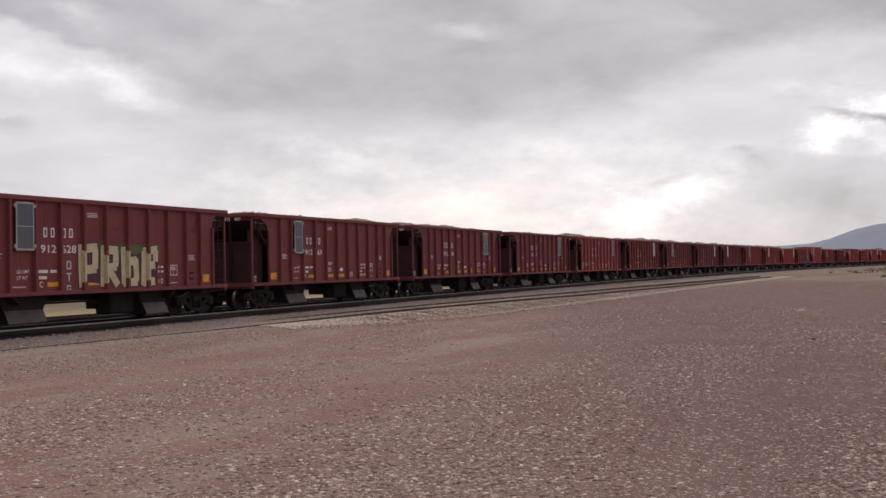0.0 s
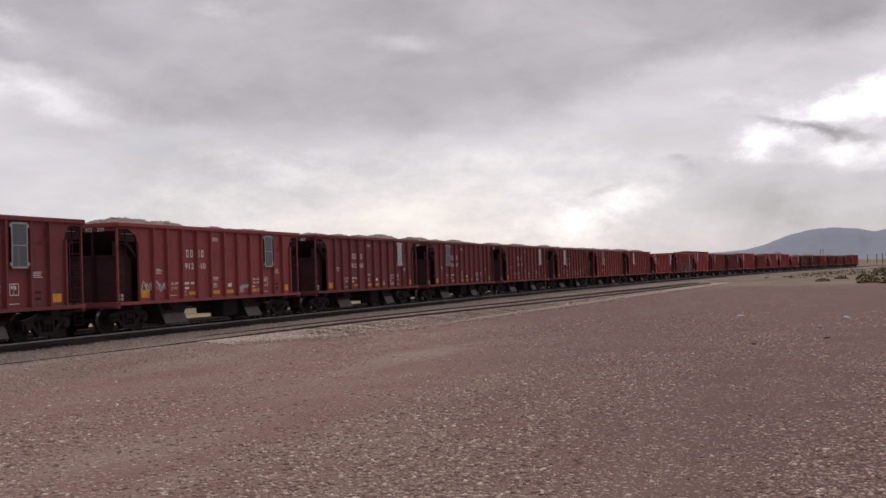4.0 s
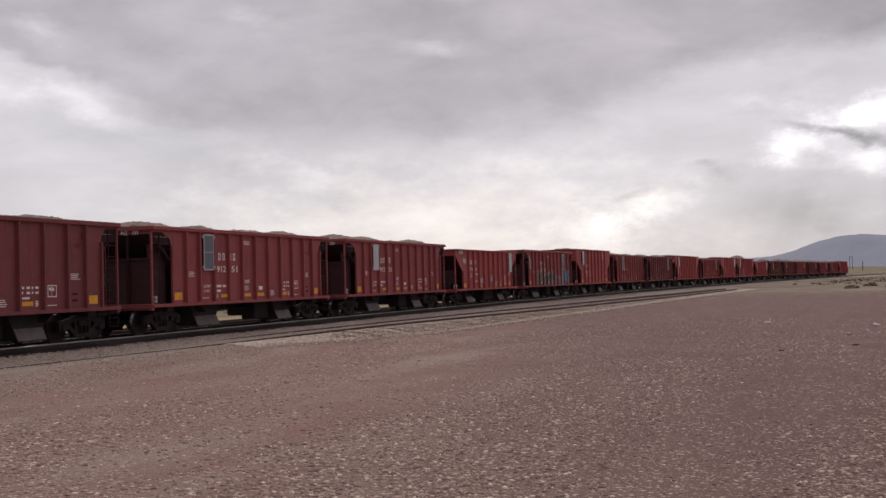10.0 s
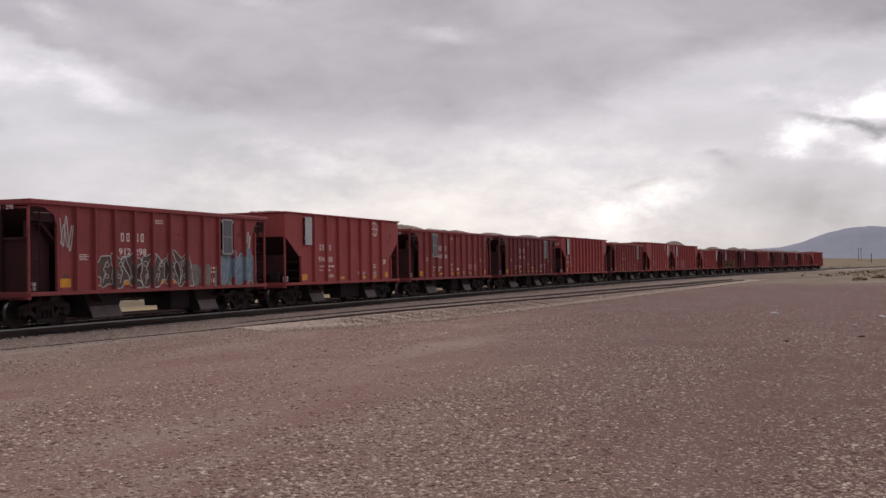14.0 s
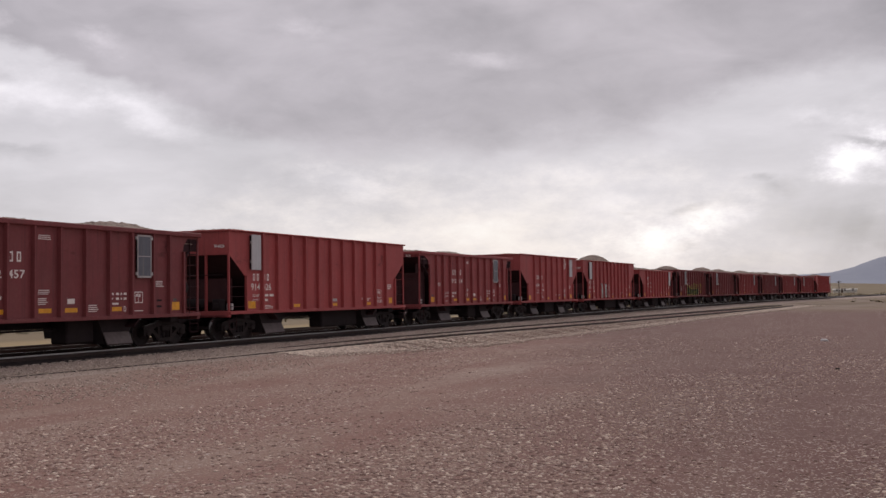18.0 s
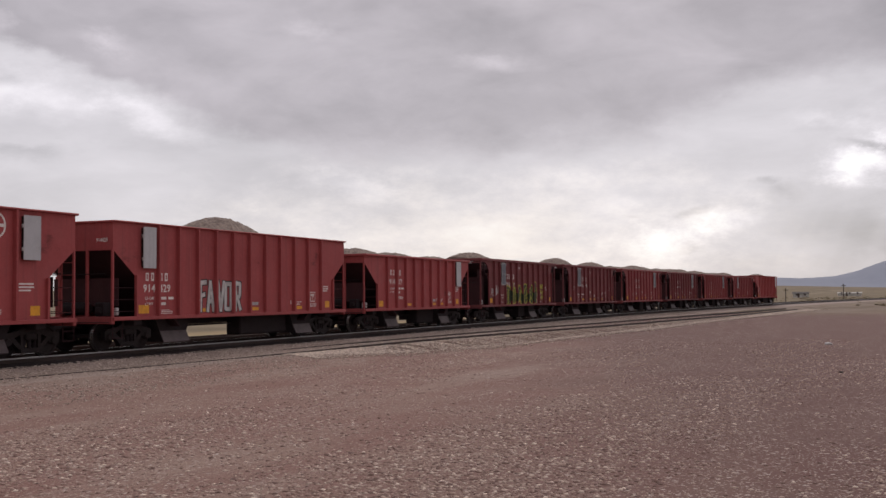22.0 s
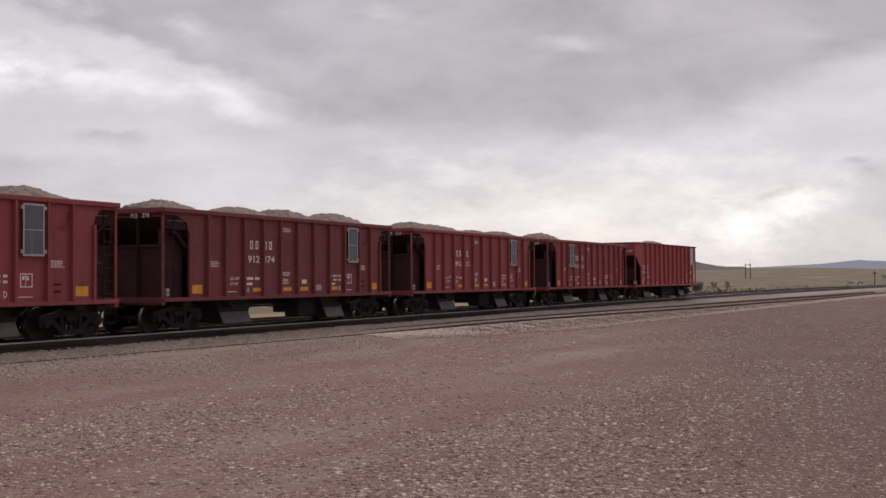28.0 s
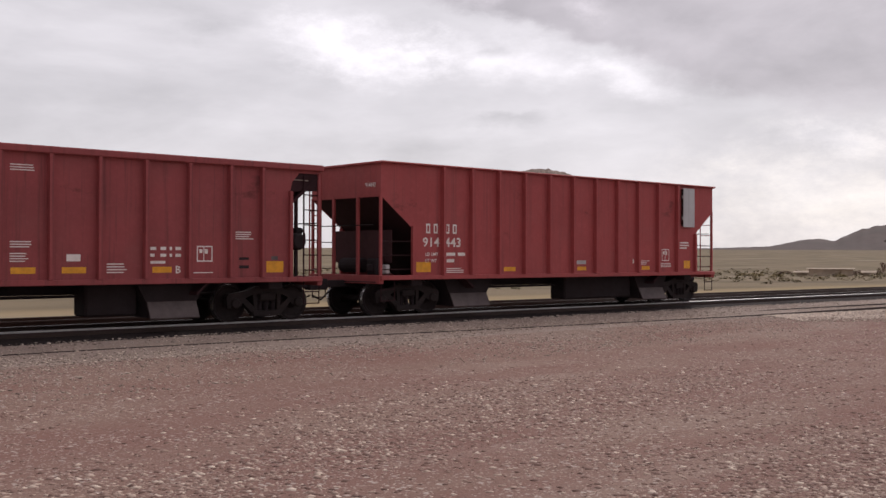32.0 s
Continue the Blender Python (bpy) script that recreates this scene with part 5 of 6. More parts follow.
        panel(car, wx, wx + 0.64, z0, z1, grey, framed=False)
    if kind == "D":
        s = Shape()
        cx, cz, y = first + pitch * 6.45, 3.66, FACE
        seg = 28
        vs = []
        for ro in (0.37, 0.31):
            vs += [(cx + ro * math.cos(2 * math.pi * i / seg), y, cz + ro * math.sin(2 * math.pi * i / seg)) for i in range(seg)]
        s.add(vs, [(i, (i + 1) % seg, seg + (i + 1) % seg, seg + i) for i in range(seg)])
        for x0, x1, z0, z1 in ((-0.045, 0.045, 0.06, 0.31), (-0.045, 0.045, -0.31, -0.06), (-0.31, -0.06, -0.045, 0.045), (0.06, 0.31, -0.045, 0.045)):
            s.add([(cx + x0, y, cz + z0), (cx + x1, y, cz + z0), (cx + x1, y, cz + z1), (cx + x0, y, cz + z1)], [(0, 1, 2, 3)])
        part("round_emblem", s.mesh("round_emblem", WHITE), WHITE, car, "round white emblem")


MOUNDS = {0: [(0.2, 0.30, 1.7)], 24: [(0.2, 0.16, 1.5), (4.5, 0.0, 2.0)], 1: [(-4.6, 0.42, 2.3), (-1.0, 0.02, 2.0), (3.0, -0.05, 2.5)], 8: [(0.2, 0.62, 2.5), (4.0, 0.05, 2.0), (-4.5, 0.0, 2.0)], 5: [(-4.4, 0.52, 2.6), (0.5, 0.1, 2.2), (4.6, 0.45, 2.2)], 6: [(-5.0, 0.4, 2.4), (-1.0, 0.02, 2.2), (4.4, 0.05, 2.4)], 7: [(-4.4, 0.34, 2.2), (-0.6, 0.26, 2.0), (4.2, 0.2, 2.0)], 16: [(-3, 0.05, 2), (3, 0.0, 2)], 15: [(-2, 0.05, 3)], 27: [(0, -0.05, 3)]}


def heap(kind, seed, mounds, high):
    """Crushed stone heaped along the car."""
    k = KIND[kind]
    r = random.Random(seed)
    L = k.length - 0.5
    nx, ny = 120, 26
    tops = [(L * ((i + 0.5) / mounds - 0.5) + r.uniform(-0.6, 0.6), high * r.uniform(0.45, 1.0), L / mounds * r.uniform(0.55, 0.8)) for i in range(mounds)]
    tops = MOUNDS.get(seed, tops)
    vs, fs = [], []
    for i in range(nx + 1):
        x = -L / 2 + L * i / nx
        for j in range(ny + 1):
            y = (-1 + 2 * j / ny) * (HW - 0.03)
            z = k.top - 0.22
            for c, h, w in tops:
                d = math.hypot((x - c) / w, y / 1.7)
                if d < 1:
                    z = max(z, k.top - 0.22 + (h + 0.22) * (1 - d * d) ** 1.15)
            z += 0.06 * noise.noise((x * 1.8, y * 1.8, seed)) + 0.05 * noise.noise((x * 5, y * 5, seed)) + 0.05 * noise.noise((x * 11, y * 11, seed))
            if i in (0, nx) or j in (0, ny):
                z = k.top - 0.4
            vs.append((x, y, z))
    for i in range(nx):
        for j in range(ny):
            a = i * (ny + 1) + j
            fs.append((a, a + ny + 1, a + ny + 2, a + 1))
    return mesh_of("stone_load", vs, fs, STONE)


# from the last car forwards: kind, paint, number, panel end, grey panel, mounds, height of the heap
TRAIN = [
    ("B", "r", ("914", "443"), "r", True, 3, 0.10),
    ("A", "m", ("912", "202"), "f", False, 3, 0.30),
    ("A", "m", ("912", "313"), "r", False, 4, 0.28),
    ("A", "d", ("912", "374"), "r", False, 4, 0.32),
    ("A", "m", ("912", "346"), "r", False, 4, 0.38),
    ("A", "d", ("912", "498"), "f", False, 4, 0.40),
    ("A", "d", ("912", "467"), "f", False, 3, 0.42),
    ("C", "r", ("914", "517"), "r", True, 4, 0.34),
    ("B", "r", ("914", "429"), "f", True, 2, 0.62),
    ("D", "r", ("914", "113"), "r", True, 3, 0.08),
    ("A", "m", ("912", "314"), "r", False, 3, 0.14),
    ("B", "r", ("914", "426"), "f", True, 3, 0.12),
    ("A", "d", ("912", "457"), "r", False, 3, 0.22),
    ("A", "m", ("912", "320"), "f", False, 3, 0.26),
    ("D", "r", ("914", "208"), "f", True, 3, 0.06),
    ("A", "m", ("912", "298"), "r", False, 3, 0.10),
    ("C", "r", ("914", "620"), "r", True, 3, 0.10),
    ("A", "m", ("912", "721"), "f", True, 4, 0.26),
    ("A", "m", ("912", "151"), "f", False, 4, 0.24),
    ("A", "d", ("912", "738"), "f", True, 4, 0.26),
    ("A", "d", ("912", "608"), "r", True, 4, 0.24),
    ("A", "d", ("912", "433"), "f", False, 4, 0.32),
    ("A", "d", ("912", "403"), "r", True, 4, 0.28),
    ("A", "m", ("912", "310"), "r", False, 4, 0.26),
    ("A", "d", ("912", "419"), "r", False, 4, 0.20),
    ("A", "d", ("912", "468"), "r", False, 4, 0.16),
    ("A", "d", ("912", "469"), "f", False, 4, 0.22),
    ("A", "d", ("912", "628"), "f", False, 3, 0.10),
]
GAP = 1.86
PAINT = {"r": RED, "m": MAROON, "d": BROWN}
SAID = {"r": "oxide-red", "m": "maroon", "d": "dark maroon"}
FORM = {"A": "steel hopper car with deep top chord", "B": "tall steel hopper car with cut-away corners", "C": "low steel hopper car with cut-away corners", "D": "tall short hopper car with a round emblem"}


def rear_at(t):
    """Where the train's last end stands along the line."""
    s = (t - 20.0) / 10.0
    return 192.222 - 132.183 * s - 0.901 * s ** 2 + 0.094 * s ** 3


def graffiti(cars):
    A, B, C = KIND["A"].x, KIND["B"].x, KIND["C"].x
    # cream block shapes on the foremost car
    c = cars[27]
    x = A(8.0)
    blobs(c, x, 2.10, 3.9, 0.42, TAG_GREEN, 4, 5)
    blocks(c, x + 0.1, 1.16, 3.8, 1.25, TAG_PURPLE, 5, 4, dy=0.002)
    tag(c, "PRDE", x, 1.16, 1.0, 1.26, TAG_DARK, 0.27, 0.004, 0.03)
    tag(c, "PRDE", x, 1.16, 1.0, 1.26, TAG_CREAM, 0.27, 0.008)
    on_ribs(c, KIND["A"], 4.0, 8.0, 1.16, 2.42, TAG_CREAM, 61)
    tag(c, "OTG", x - 0.50, 1.72, 0.22, 0.25, TAG_WHITE, 0.045, drop=0.36)
    # grey and blue piece
    c = cars[15]
    x = A(10.7)
    bubbles(c, x + 0.1, 1.12, 5.1, 1.15, TAG_GREYGREEN, TAG_WHITE, 16, 7, 0.042)
    blobs(c, x + 5.1, 1.12, 1.5, 0.8, TAG_GREY, 14, 2, 0.0, 0.001)
    on_ribs(c, KIND["A"], 5.4, 10.5, 1.12, 2.1, TAG_GREYGREEN, 62)
    on_ribs(c, KIND["A"], 1.0, 3.5, 1.12, 2.3, TAG_BLUE, 63)
    bubbles(c, A(3.6), 1.10, 2.65, 1.25, TAG_BLUE, TAG_PALEBLUE, 17, 4, 0.04)
    strokes(c, A(12.35), 2.25, 0.6, 1.15, TAG_WHITE, 19, 1, 0.06)
    strokes(c, A(1.6), 2.3, 0.42, 1.0, TAG_WHITE, 20, 1, 0.055)
    c = cars[16]
    strokes(c, C(8.2), 1.3, 0.80, 0.55, TAG_WHITE, 21, 2, 0.045)
    strokes(c, C(6.2), 1.35, 0.80, 0.65, TAG_WHITE, 22, 2, 0.045)
    strokes(c, C(11.9), 3.26, 0.72, 0.30, TAG_WHITE, 24, 3, 0.05)
    strokes(c, C(11.2), 2.65, 0.5, 0.5, TAG_WHITE, 25, 2, 0.05)
    # white word with a dark edge
    c = cars[8]
    pitch = (KIND["B"].edges[1] - KIND["B"].edges[0]) / (len(KIND["B"].ribs) + 1)
    at = B(KIND["B"].edges[1]) + pitch * 3 + 0.15
    for i, two in enumerate(("FA", "VO", "R")):
        tag(c, two, at + pitch * i, 1.16, (pitch - 0.16) / 2, 1.10, TAG_DARK, 0.17, 0.002, 0.03)
        tag(c, two, at + pitch * i, 1.16, (pitch - 0.16) / 2, 1.10, TAG_WHITE, 0.15, 0.006)
    # yellow-edged green piece
    c = cars[6]
    x = A(9.7)
    bubbles(c, x, 1.10, 5.7, 1.12, TAG_DARKGREEN, TAG_YELLOW, 43, 8, 0.05)
    on_ribs(c, KIND["A"], 4.2, 9.6, 1.12, 2.0, TAG_DARKGREEN, 64)
    strokes(c, A(3.3), 1.30, 0.62, 0.42, TAG_YELLOW, 44, 2, 0.028)
    strokes(c, A(3.3), 1.66, 0.62, 0.40, TAG_YELLOW, 46, 2, 0.028)
    strokes(c, A(3.3), 2.00, 0.62, 0.42, TAG_YELLOW, 48, 3, 0.028)
    strokes(c, A(12.0), 1.6, 1.0, 0.6, TAG_WHITE, 45, 2, 0.06)
    c = cars[23]
    strokes(c, A(12.3), 1.35, 1.5, 0.45, TAG_WHITE, 51, 3, 0.05)
    strokes(c, A(5.5), 1.35, 0.8, 0.22, TAG_WHITE, 52, 3, 0.045)
    c = cars[7]
    bars(c, "graffiti", C(3.4), 1.6, [(0, 0, 0.4, 0.3)], TAG_DARK)


def train():
    made, cars, u = {}, [], 0.0
    for i, (kind, paint, number, window, grey, mounds, high) in enumerate(TRAIN):
        k = KIND[kind]
        key = kind + paint
        if key not in made:
            made[key] = car = hopper(kind, PAINT[paint])
        else:
            car = copy_thing(made[key], pose(0, 0, 0))
        mid = u + k.length / 2 - (0.25 if kind == "D" else 0.0)
        cars.append([car, mid, None])
        tagged(car, "%s %s and %s" % (SAID[paint], FORM[kind], "grey panel" if grey else "blue-grey panel"), "hopper car", "cars of the freight train")
        u += k.length + GAP - (0.46 if kind == "D" else 0.0)
    # markings after copying, so that each car has its own
    for i, (kind, paint, number, window, grey, mounds, high) in enumerate(TRAIN):
        dress(cars[i][0], kind, number, window, grey, i)
        load = thing("stone_load", "heaped load of grey-brown crushed stone filling a hopper car", "stone load", "loads of the hopper cars", data=heap(kind, i, mounds, high * (1.25 if i < 17 else 1.05) + 0.05))
        cars[i][2] = load
    graffiti([c[0] for c in cars])
    return cars


CARS = train()


def motions():
    # wheels roll with the train: one pair of turning rows serves every truck
    turning = {}
    for car, mid, load in CARS:
        for ob in car.children_recursive:
            if not ob.name.startswith("wheelset"):
                continue
            side = round(ob.location.x, 3)
            if side not in turning:
                rows = []
                for i in range(961):
                    t = i / 30.0
                    rows.append((t, pose(side, 0, 0.457, 0, math.degrees((rear_at(t) - rear_at(0)) / 0.457), 0)))
                walk(ob, rows)
                turning[side] = ob.animation_data
            else:
                keys = ob.animation_data_create()
                ob.rotation_mode = "QUATERNION"
                keys.action = turning[side].action
                keys.action_slot = turning[side].action_slot
    for car, mid, load in CARS:
        rows = []
        for s in range(0, 33):
            x = rear_at(s) - mid
            rows.append((float(s), pose(x, line_y(x), 0, 0, 0, line_turn(x))))
        walk(car, rows)
        walk(load, rows)



# ---------------------------------------------------------------- far land
def spot(az, r):
    return r * math.cos(radians(az)), r * math.sin(radians(az))


def ridge(name, crest, dist, depth, mat, label, rough=0.05):
    """A range of hills: its skyline by bearing and height angle, with slopes in front and behind."""
    vs, fs = [], []
    azs = [a for a, _ in crest]
    step = 0.12
    n = int((azs[0] - azs[-1]) / step)
    rows = 9
    for i in range(n + 1):
        a = azs[0] - step * i
        el = np.interp(-a, [-q for q in azs], [e for _, e in crest])
        for j in range(rows):
            w = j / (rows - 1)
            d = dist - depth * (1 - w) if j < rows - 1 else dist + depth
            x, y = spot(a, d)
            foot = terrain(x, y) - 3
            top = 1.63 + dist * math.tan(radians(el)) * (1 + rough * noise.noise((a * 3.1, 0, 7)))
            h = w ** 1.3 * (1 + 0.22 * noise.noise((a * 1.7, w * 4, 2)) * (1 - w) * 4 * w)
            z = foot + (top - foot) * min(h, 1.0) if j < rows - 1 else foot
            if j == rows - 2:
                x, y = spot(a, dist)
                z = top
            vs.append((x, y, z))
    for i in range(n):
        for j in range(rows - 1):
            p = i * rows + j
            fs.append((p, p + rows, p + rows + 1, p + 1))
    me = mesh_of(name, vs, fs, mat)
    for p in me.polygons:
        p.use_smooth = True
    return tagged(new(name, me), label, "hills", kind="structure")


def far_land():
    ridge("backdrop_mountains", [(16, 0.25), (12, 0.47), (10, 0.52), (7.3, 0.64), (5.5, 0.82), (4.0, 0.74), (3.0, 0.78), (2.2, 0.84), (1.2, 1.08), (0.1, 1.5), (-1.0, 1.74), (-2.0, 1.82), (-3.2, 1.72), (-4.1, 1.52), (-4.7, 1.64), (-6.5, 1.4), (-9, 0.9), (-16, 0.5)], 4400, 900, HAZE, "mountain range on the horizon, tinted blue for haze", 0.02)
    ridge("backdrop_mesa", [(60, 0.30), (48, 0.35), (38, 0.45), (34, 0.48), (31, 0.58), (29.5, 0.90), (28.6, 0.98), (27.9, 0.83), (27.4, 1.10), (26.6, 1.44), (25.7, 1.64), (23.4, 1.71), (21.5, 1.73), (20.5, 1.58), (19.8, 1.28), (19.3, 1.05), (18.0, 0.98), (16.7, 0.95), (15.5, 0.75), (15.1, 0.81), (14.1, 0.88), (13.5, 0.83), (12.7, 0.66), (12.0, 0.55), (11.1, 0.55), (10.7, 0.40), (9.6, 0.12)], 2100, 420, MESA, "dark brown flat-topped hills behind the plain")


def utility_pole(az, r, h, arms=1, twin=False, thick=0.15):
    x, y = spot(az, r)
    z = terrain(x, y) - 0.2
    ob = thing("utility_pole", "weathered wooden %s standing on the plain" % ("twin power pole" if twin else "utility pole"), "utility pole", "poles along the plain")
    ob.matrix_basis = pose(x, y, z, 0, 0, az)
    for dy in (-1.4, 1.4) if twin else (0,):
        s = Shape()
        s.add(*_taper(thick, thick * 0.7, h, dy))
        part("post", s, POLE, ob)
    for i in range(arms):
        w = 4.2 if twin else 1.2
        part("cross_arm", Shape().box(-0.07, 0.07, -w / 2, w / 2, h - 0.6 - 0.9 * i, h - 0.42 - 0.9 * i), POLE, ob)
        for dy in (-w * 0.45, w * 0.45):
            part("insulator", Shape().tube((0, dy, h - 0.42 - 0.9 * i), (0, dy, h - 0.2 - 0.9 * i), 0.06), FRAME_WHITE, ob)
    return ob


def _taper(r0, r1, h, dy=0.0, n=8):
    vs = [(r * math.cos(2 * math.pi * i / n), dy + r * math.sin(2 * math.pi * i / n), z) for r, z in ((r0, 0), (r1, h)) for i in range(n)]
    fs = [(i, (i + 1) % n, n + (i + 1) % n, n + i) for i in range(n)] + [tuple(range(n))[::-1], tuple(range(n, 2 * n))]
    return vs, fs


def house(az, r, w, d, wall, ridge_h, turn, label, wall_mat, roof_mat, windows=2):
    x, y = spot(az, r)
    ob = thing("house", label, "house")
    ob.matrix_basis = pose(x, y, terrain(x, y) - 0.1, 0, 0, az + 90 + turn)
    part("wall", Shape().prism([(-d / 2, 0), (d / 2, 0), (d / 2, wall), (0, ridge_h - 0.08), (-d / 2, wall)], "x", -w / 2, w / 2), wall_mat, ob)
    o = 0.35
    for s in (-1, 1):
        e = s * (d / 2 + o)
        ze = wall - (ridge_h - wall) * o / (d / 2)
        part("roof", Shape().add([(-w / 2 - o, 0, ridge_h), (w / 2 + o, 0, ridge_h), (w / 2 + o, e, ze), (-w / 2 - o, e, ze), (-w / 2 - o, 0, ridge_h + 0.1), (w / 2 + o, 0, ridge_h + 0.1), (w / 2 + o, e, ze + 0.1), (-w / 2 - o, e, ze + 0.1)],
                                 [(0, 1, 2, 3), (4, 7, 6, 5), (0, 4, 5, 1), (1, 5, 6, 2), (2, 6, 7, 3), (3, 7, 4, 0)]), roof_mat, ob)
    for side in (-1, 1):
        for i in range(windows):
            cx = -w / 2 + w * (i + 0.5) / windows
            win = part("window", Shape().box(cx - 0.45, cx + 0.45, side * d / 2 - 0.04, side * d / 2 + 0.04, 1.0, 2.0), DARKROOF, ob, "dark window")
            part("frame", Shape().box(cx - 0.55, cx + 0.55, side * d / 2 - 0.05, side * d / 2 + 0.05, 2.0, 2.08), FRAME_WHITE, win)
        if windows:
            part("door", Shape().box(w * 0.08, w * 0.08 + 0.9, side * d / 2 - 0.05, side * d / 2 + 0.05, 0.05, 2.05), POLE, ob, "brown door")
    return ob


def pickup(az, r):
    x, y = spot(az, r)
    car = thing("parked_pickup", "white pickup parked beside the metal-roofed house", "pickup")
    car.matrix_basis = pose(x, y, terrain(x, y), 0, 0, az + 95)
    part("body", Shape().prism([(-2.6, 0.45), (2.6, 0.45), (2.6, 1.0), (1.3, 1.08), (0.7, 1.72), (-0.7, 1.75), (-0.85, 1.1), (-2.6, 1.08)], "y", -0.9, 0.9), WALL, car)
    part("windscreen", Shape().prism([(1.25, 1.10), (0.72, 1.66), (0.60, 1.66), (0.9, 1.10)], "y", -0.93, 0.93), DARKROOF, car)
    for dx in (-1.7, 1.6):
        for s in (-1, 1):
            q = Shape().lathe([(0.0, -0.1), (0.36, -0.1), (0.36, 0.1), (0.0, 0.1)], 14)
            part("wheel", q, GRIME_SHADE, car, at=pose(dx, s * 0.82, 0.36))


def leaf_cloud(rng, n, rx, ry, rz, size, base=0.0):
    """Verts and faces of many small leaves filling a dome."""
    vs, fs = [], []
    for _ in range(n):
        a, u, w = rng.uniform(0, 6.283), rng.random() ** 0.5, rng.random()
        x, y, z = rx * u * math.cos(a), ry * u * math.sin(a), base + rz * w * math.sqrt(max(0.05, 1 - u * u))
        t = rng.uniform(0, 6.283)
        s = size * rng.uniform(0.6, 1.4)
        d = Vector((math.cos(t), math.sin(t), rng.uniform(-0.5, 0.9))) * s
        o = Vector((-math.sin(t), math.cos(t), rng.uniform(-0.5, 0.5))) * s * 0.5
        c = Vector((x, y, z))
        k = len(vs)
        vs += [c - d, c + o, c + d, c - o]
        fs.append((k, k + 1, k + 2, k + 3))
    return vs, fs


def bush(az, r, rx, rz, mat, seed, label):
    rng = random.Random(seed)
    x, y = spot(az, r)
    ob = thing("bush", label, "bush", "dry bushes beside the yard")
    ob.matrix_basis = pose(x, y, terrain(x, y) - 0.03)
    vs, fs = leaf_cloud(rng, 700, rx, rx * 0.8, rz, 0.16)
    part("foliage", mesh_of("foliage", vs, fs, mat), mat, ob)
    s = Shape()
    for i in range(7):
        a = rng.uniform(0, 6.28)
        s.tube((0, 0, 0), (rx * 0.6 * math.cos(a), rx * 0.5 * math.sin(a), rz * 0.7), 0.02, 5)
    part("stems", s, POLE, ob)


def bare_tree(az, r, h, seed):
    rng = random.Random(seed)
    x, y = spot(az, r)
    ob = thing("tree", "bare brown cottonwood near the houses on the plain", "tree", "bare trees near the houses")
    ob.matrix_basis = pose(x, y, terrain(x, y) - 0.1)
    part("trunk", Shape().add(*_taper(0.16, 0.08, h * 0.45)), TWIG, ob)
    limbs = Shape()
    tips = []
    for i in range(9):
        a = rng.uniform(0, 6.28)
        q = Vector((math.cos(a) * h * 0.32 * rng.uniform(0.4, 1), math.sin(a) * h * 0.32 * rng.uniform(0.4, 1), h * rng.uniform(0.6, 0.95)))
        limbs.tube((0, 0, h * rng.uniform(0.25, 0.45)), q, 0.06, 5)
        tips.append(q)
        for _ in range(6):
            limbs.tube(q * rng.uniform(0.7, 1), q + Vector((rng.uniform(-1, 1), rng.uniform(-1, 1), rng.uniform(0.1, 1))) * h * 0.16, 0.025, 4)
    part("limbs", limbs, TWIG, ob)
    vs, fs = leaf_cloud(rng, 420, h * 0.46, h * 0.46, h * 0.75, 0.11, h * 0.22)
    part("twigs", mesh_of("twigs", vs, fs, TWIG), TWIG, ob)


TWIG = material("bare_twigs", (0.26, 0.185, 0.14), 0.95, scale=2)


def sagebrush():
    """Countless low clumps over the plain, one object."""
    rng = random.Random(4)
    vs, fs = [], []
    for _ in range(3800):
        a = rng.uniform(-9, 62)
        r = 34 / max(0.25, math.sin(radians(max(a, 8)))) + 300 * rng.random() ** 2.2 if a > 6 else rng.uniform(180, 520)
        x, y = spot(a, r)
        if abs(y - line_y(x)) < (26 + 16 * rng.random() if x < 110 else 9) or y < line_y(x) - 7 and r < 170:
            continue
        s = rng.uniform(0.18, 0.55) * (1 if r < 160 else 1.5)
        z = terrain(x, y) - 0.02
        v, f = leaf_cloud(rng, 16 if r > 120 else 34, s, s, s * 0.9, s * 0.38)
        k = len(vs)
        vs += [(p[0] + x, p[1] + y, p[2] + z) for p in v]
        fs += [tuple(i + k for i in q) for q in f]
    ob = new("sagebrush", mesh_of("sagebrush", vs, fs, SAGE))
    tagged(ob, "low dry sagebrush and grass clumps over the plain", "sagebrush", kind="stuff")


SAGE = pebble_material("sage_and_dry_grass", (0.17, 0.145, 0.085), (0.34, 0.27, 0.16))
ADOBE = material("pale_adobe", (0.50, 0.40, 0.31), 0.9, scale=1)
far_land()
for az, r, h, arms, twin in ((17.84, 190, 6.6, 1, False), (15.5, 290, 6.2, 1, False), (10.85, 680, 9.5, 2, True), (4.69, 330, 5.2, 1, False), (1.88, 345, 5.0, 1, False), (-1.53, 1300, 15.0, 2, True), (-2.07, 900, 7.5, 1, False), (-3.7, 900, 7, 1, False), (-4.13, 820, 7, 1, False), (-4.4, 780, 7, 1, False), (21.6, 150, 6.0, 1, False), (25.4, 178, 6.2, 1, False)):
    utility_pole(az, r, h, arms, twin, 0.16 if r < 500 else 0.3)
house(18.0, 330, 13.5, 8.0, 1.8, 3.9, 8, "low white house with a pale metal roof on the plain", WALL, ROOF, 2)
house(16.5, 326, 2.8, 2.4, 1.7, 2.1, 0, "small white shed beside the metal-roofed house", WALL, ROOF, 1)
house(13.45, 330, 2.9, 3.0, 2.5, 3.1, 10, "small dark blue-grey shack on the plain", PANEL_BLUE, DARKROOF, 1)
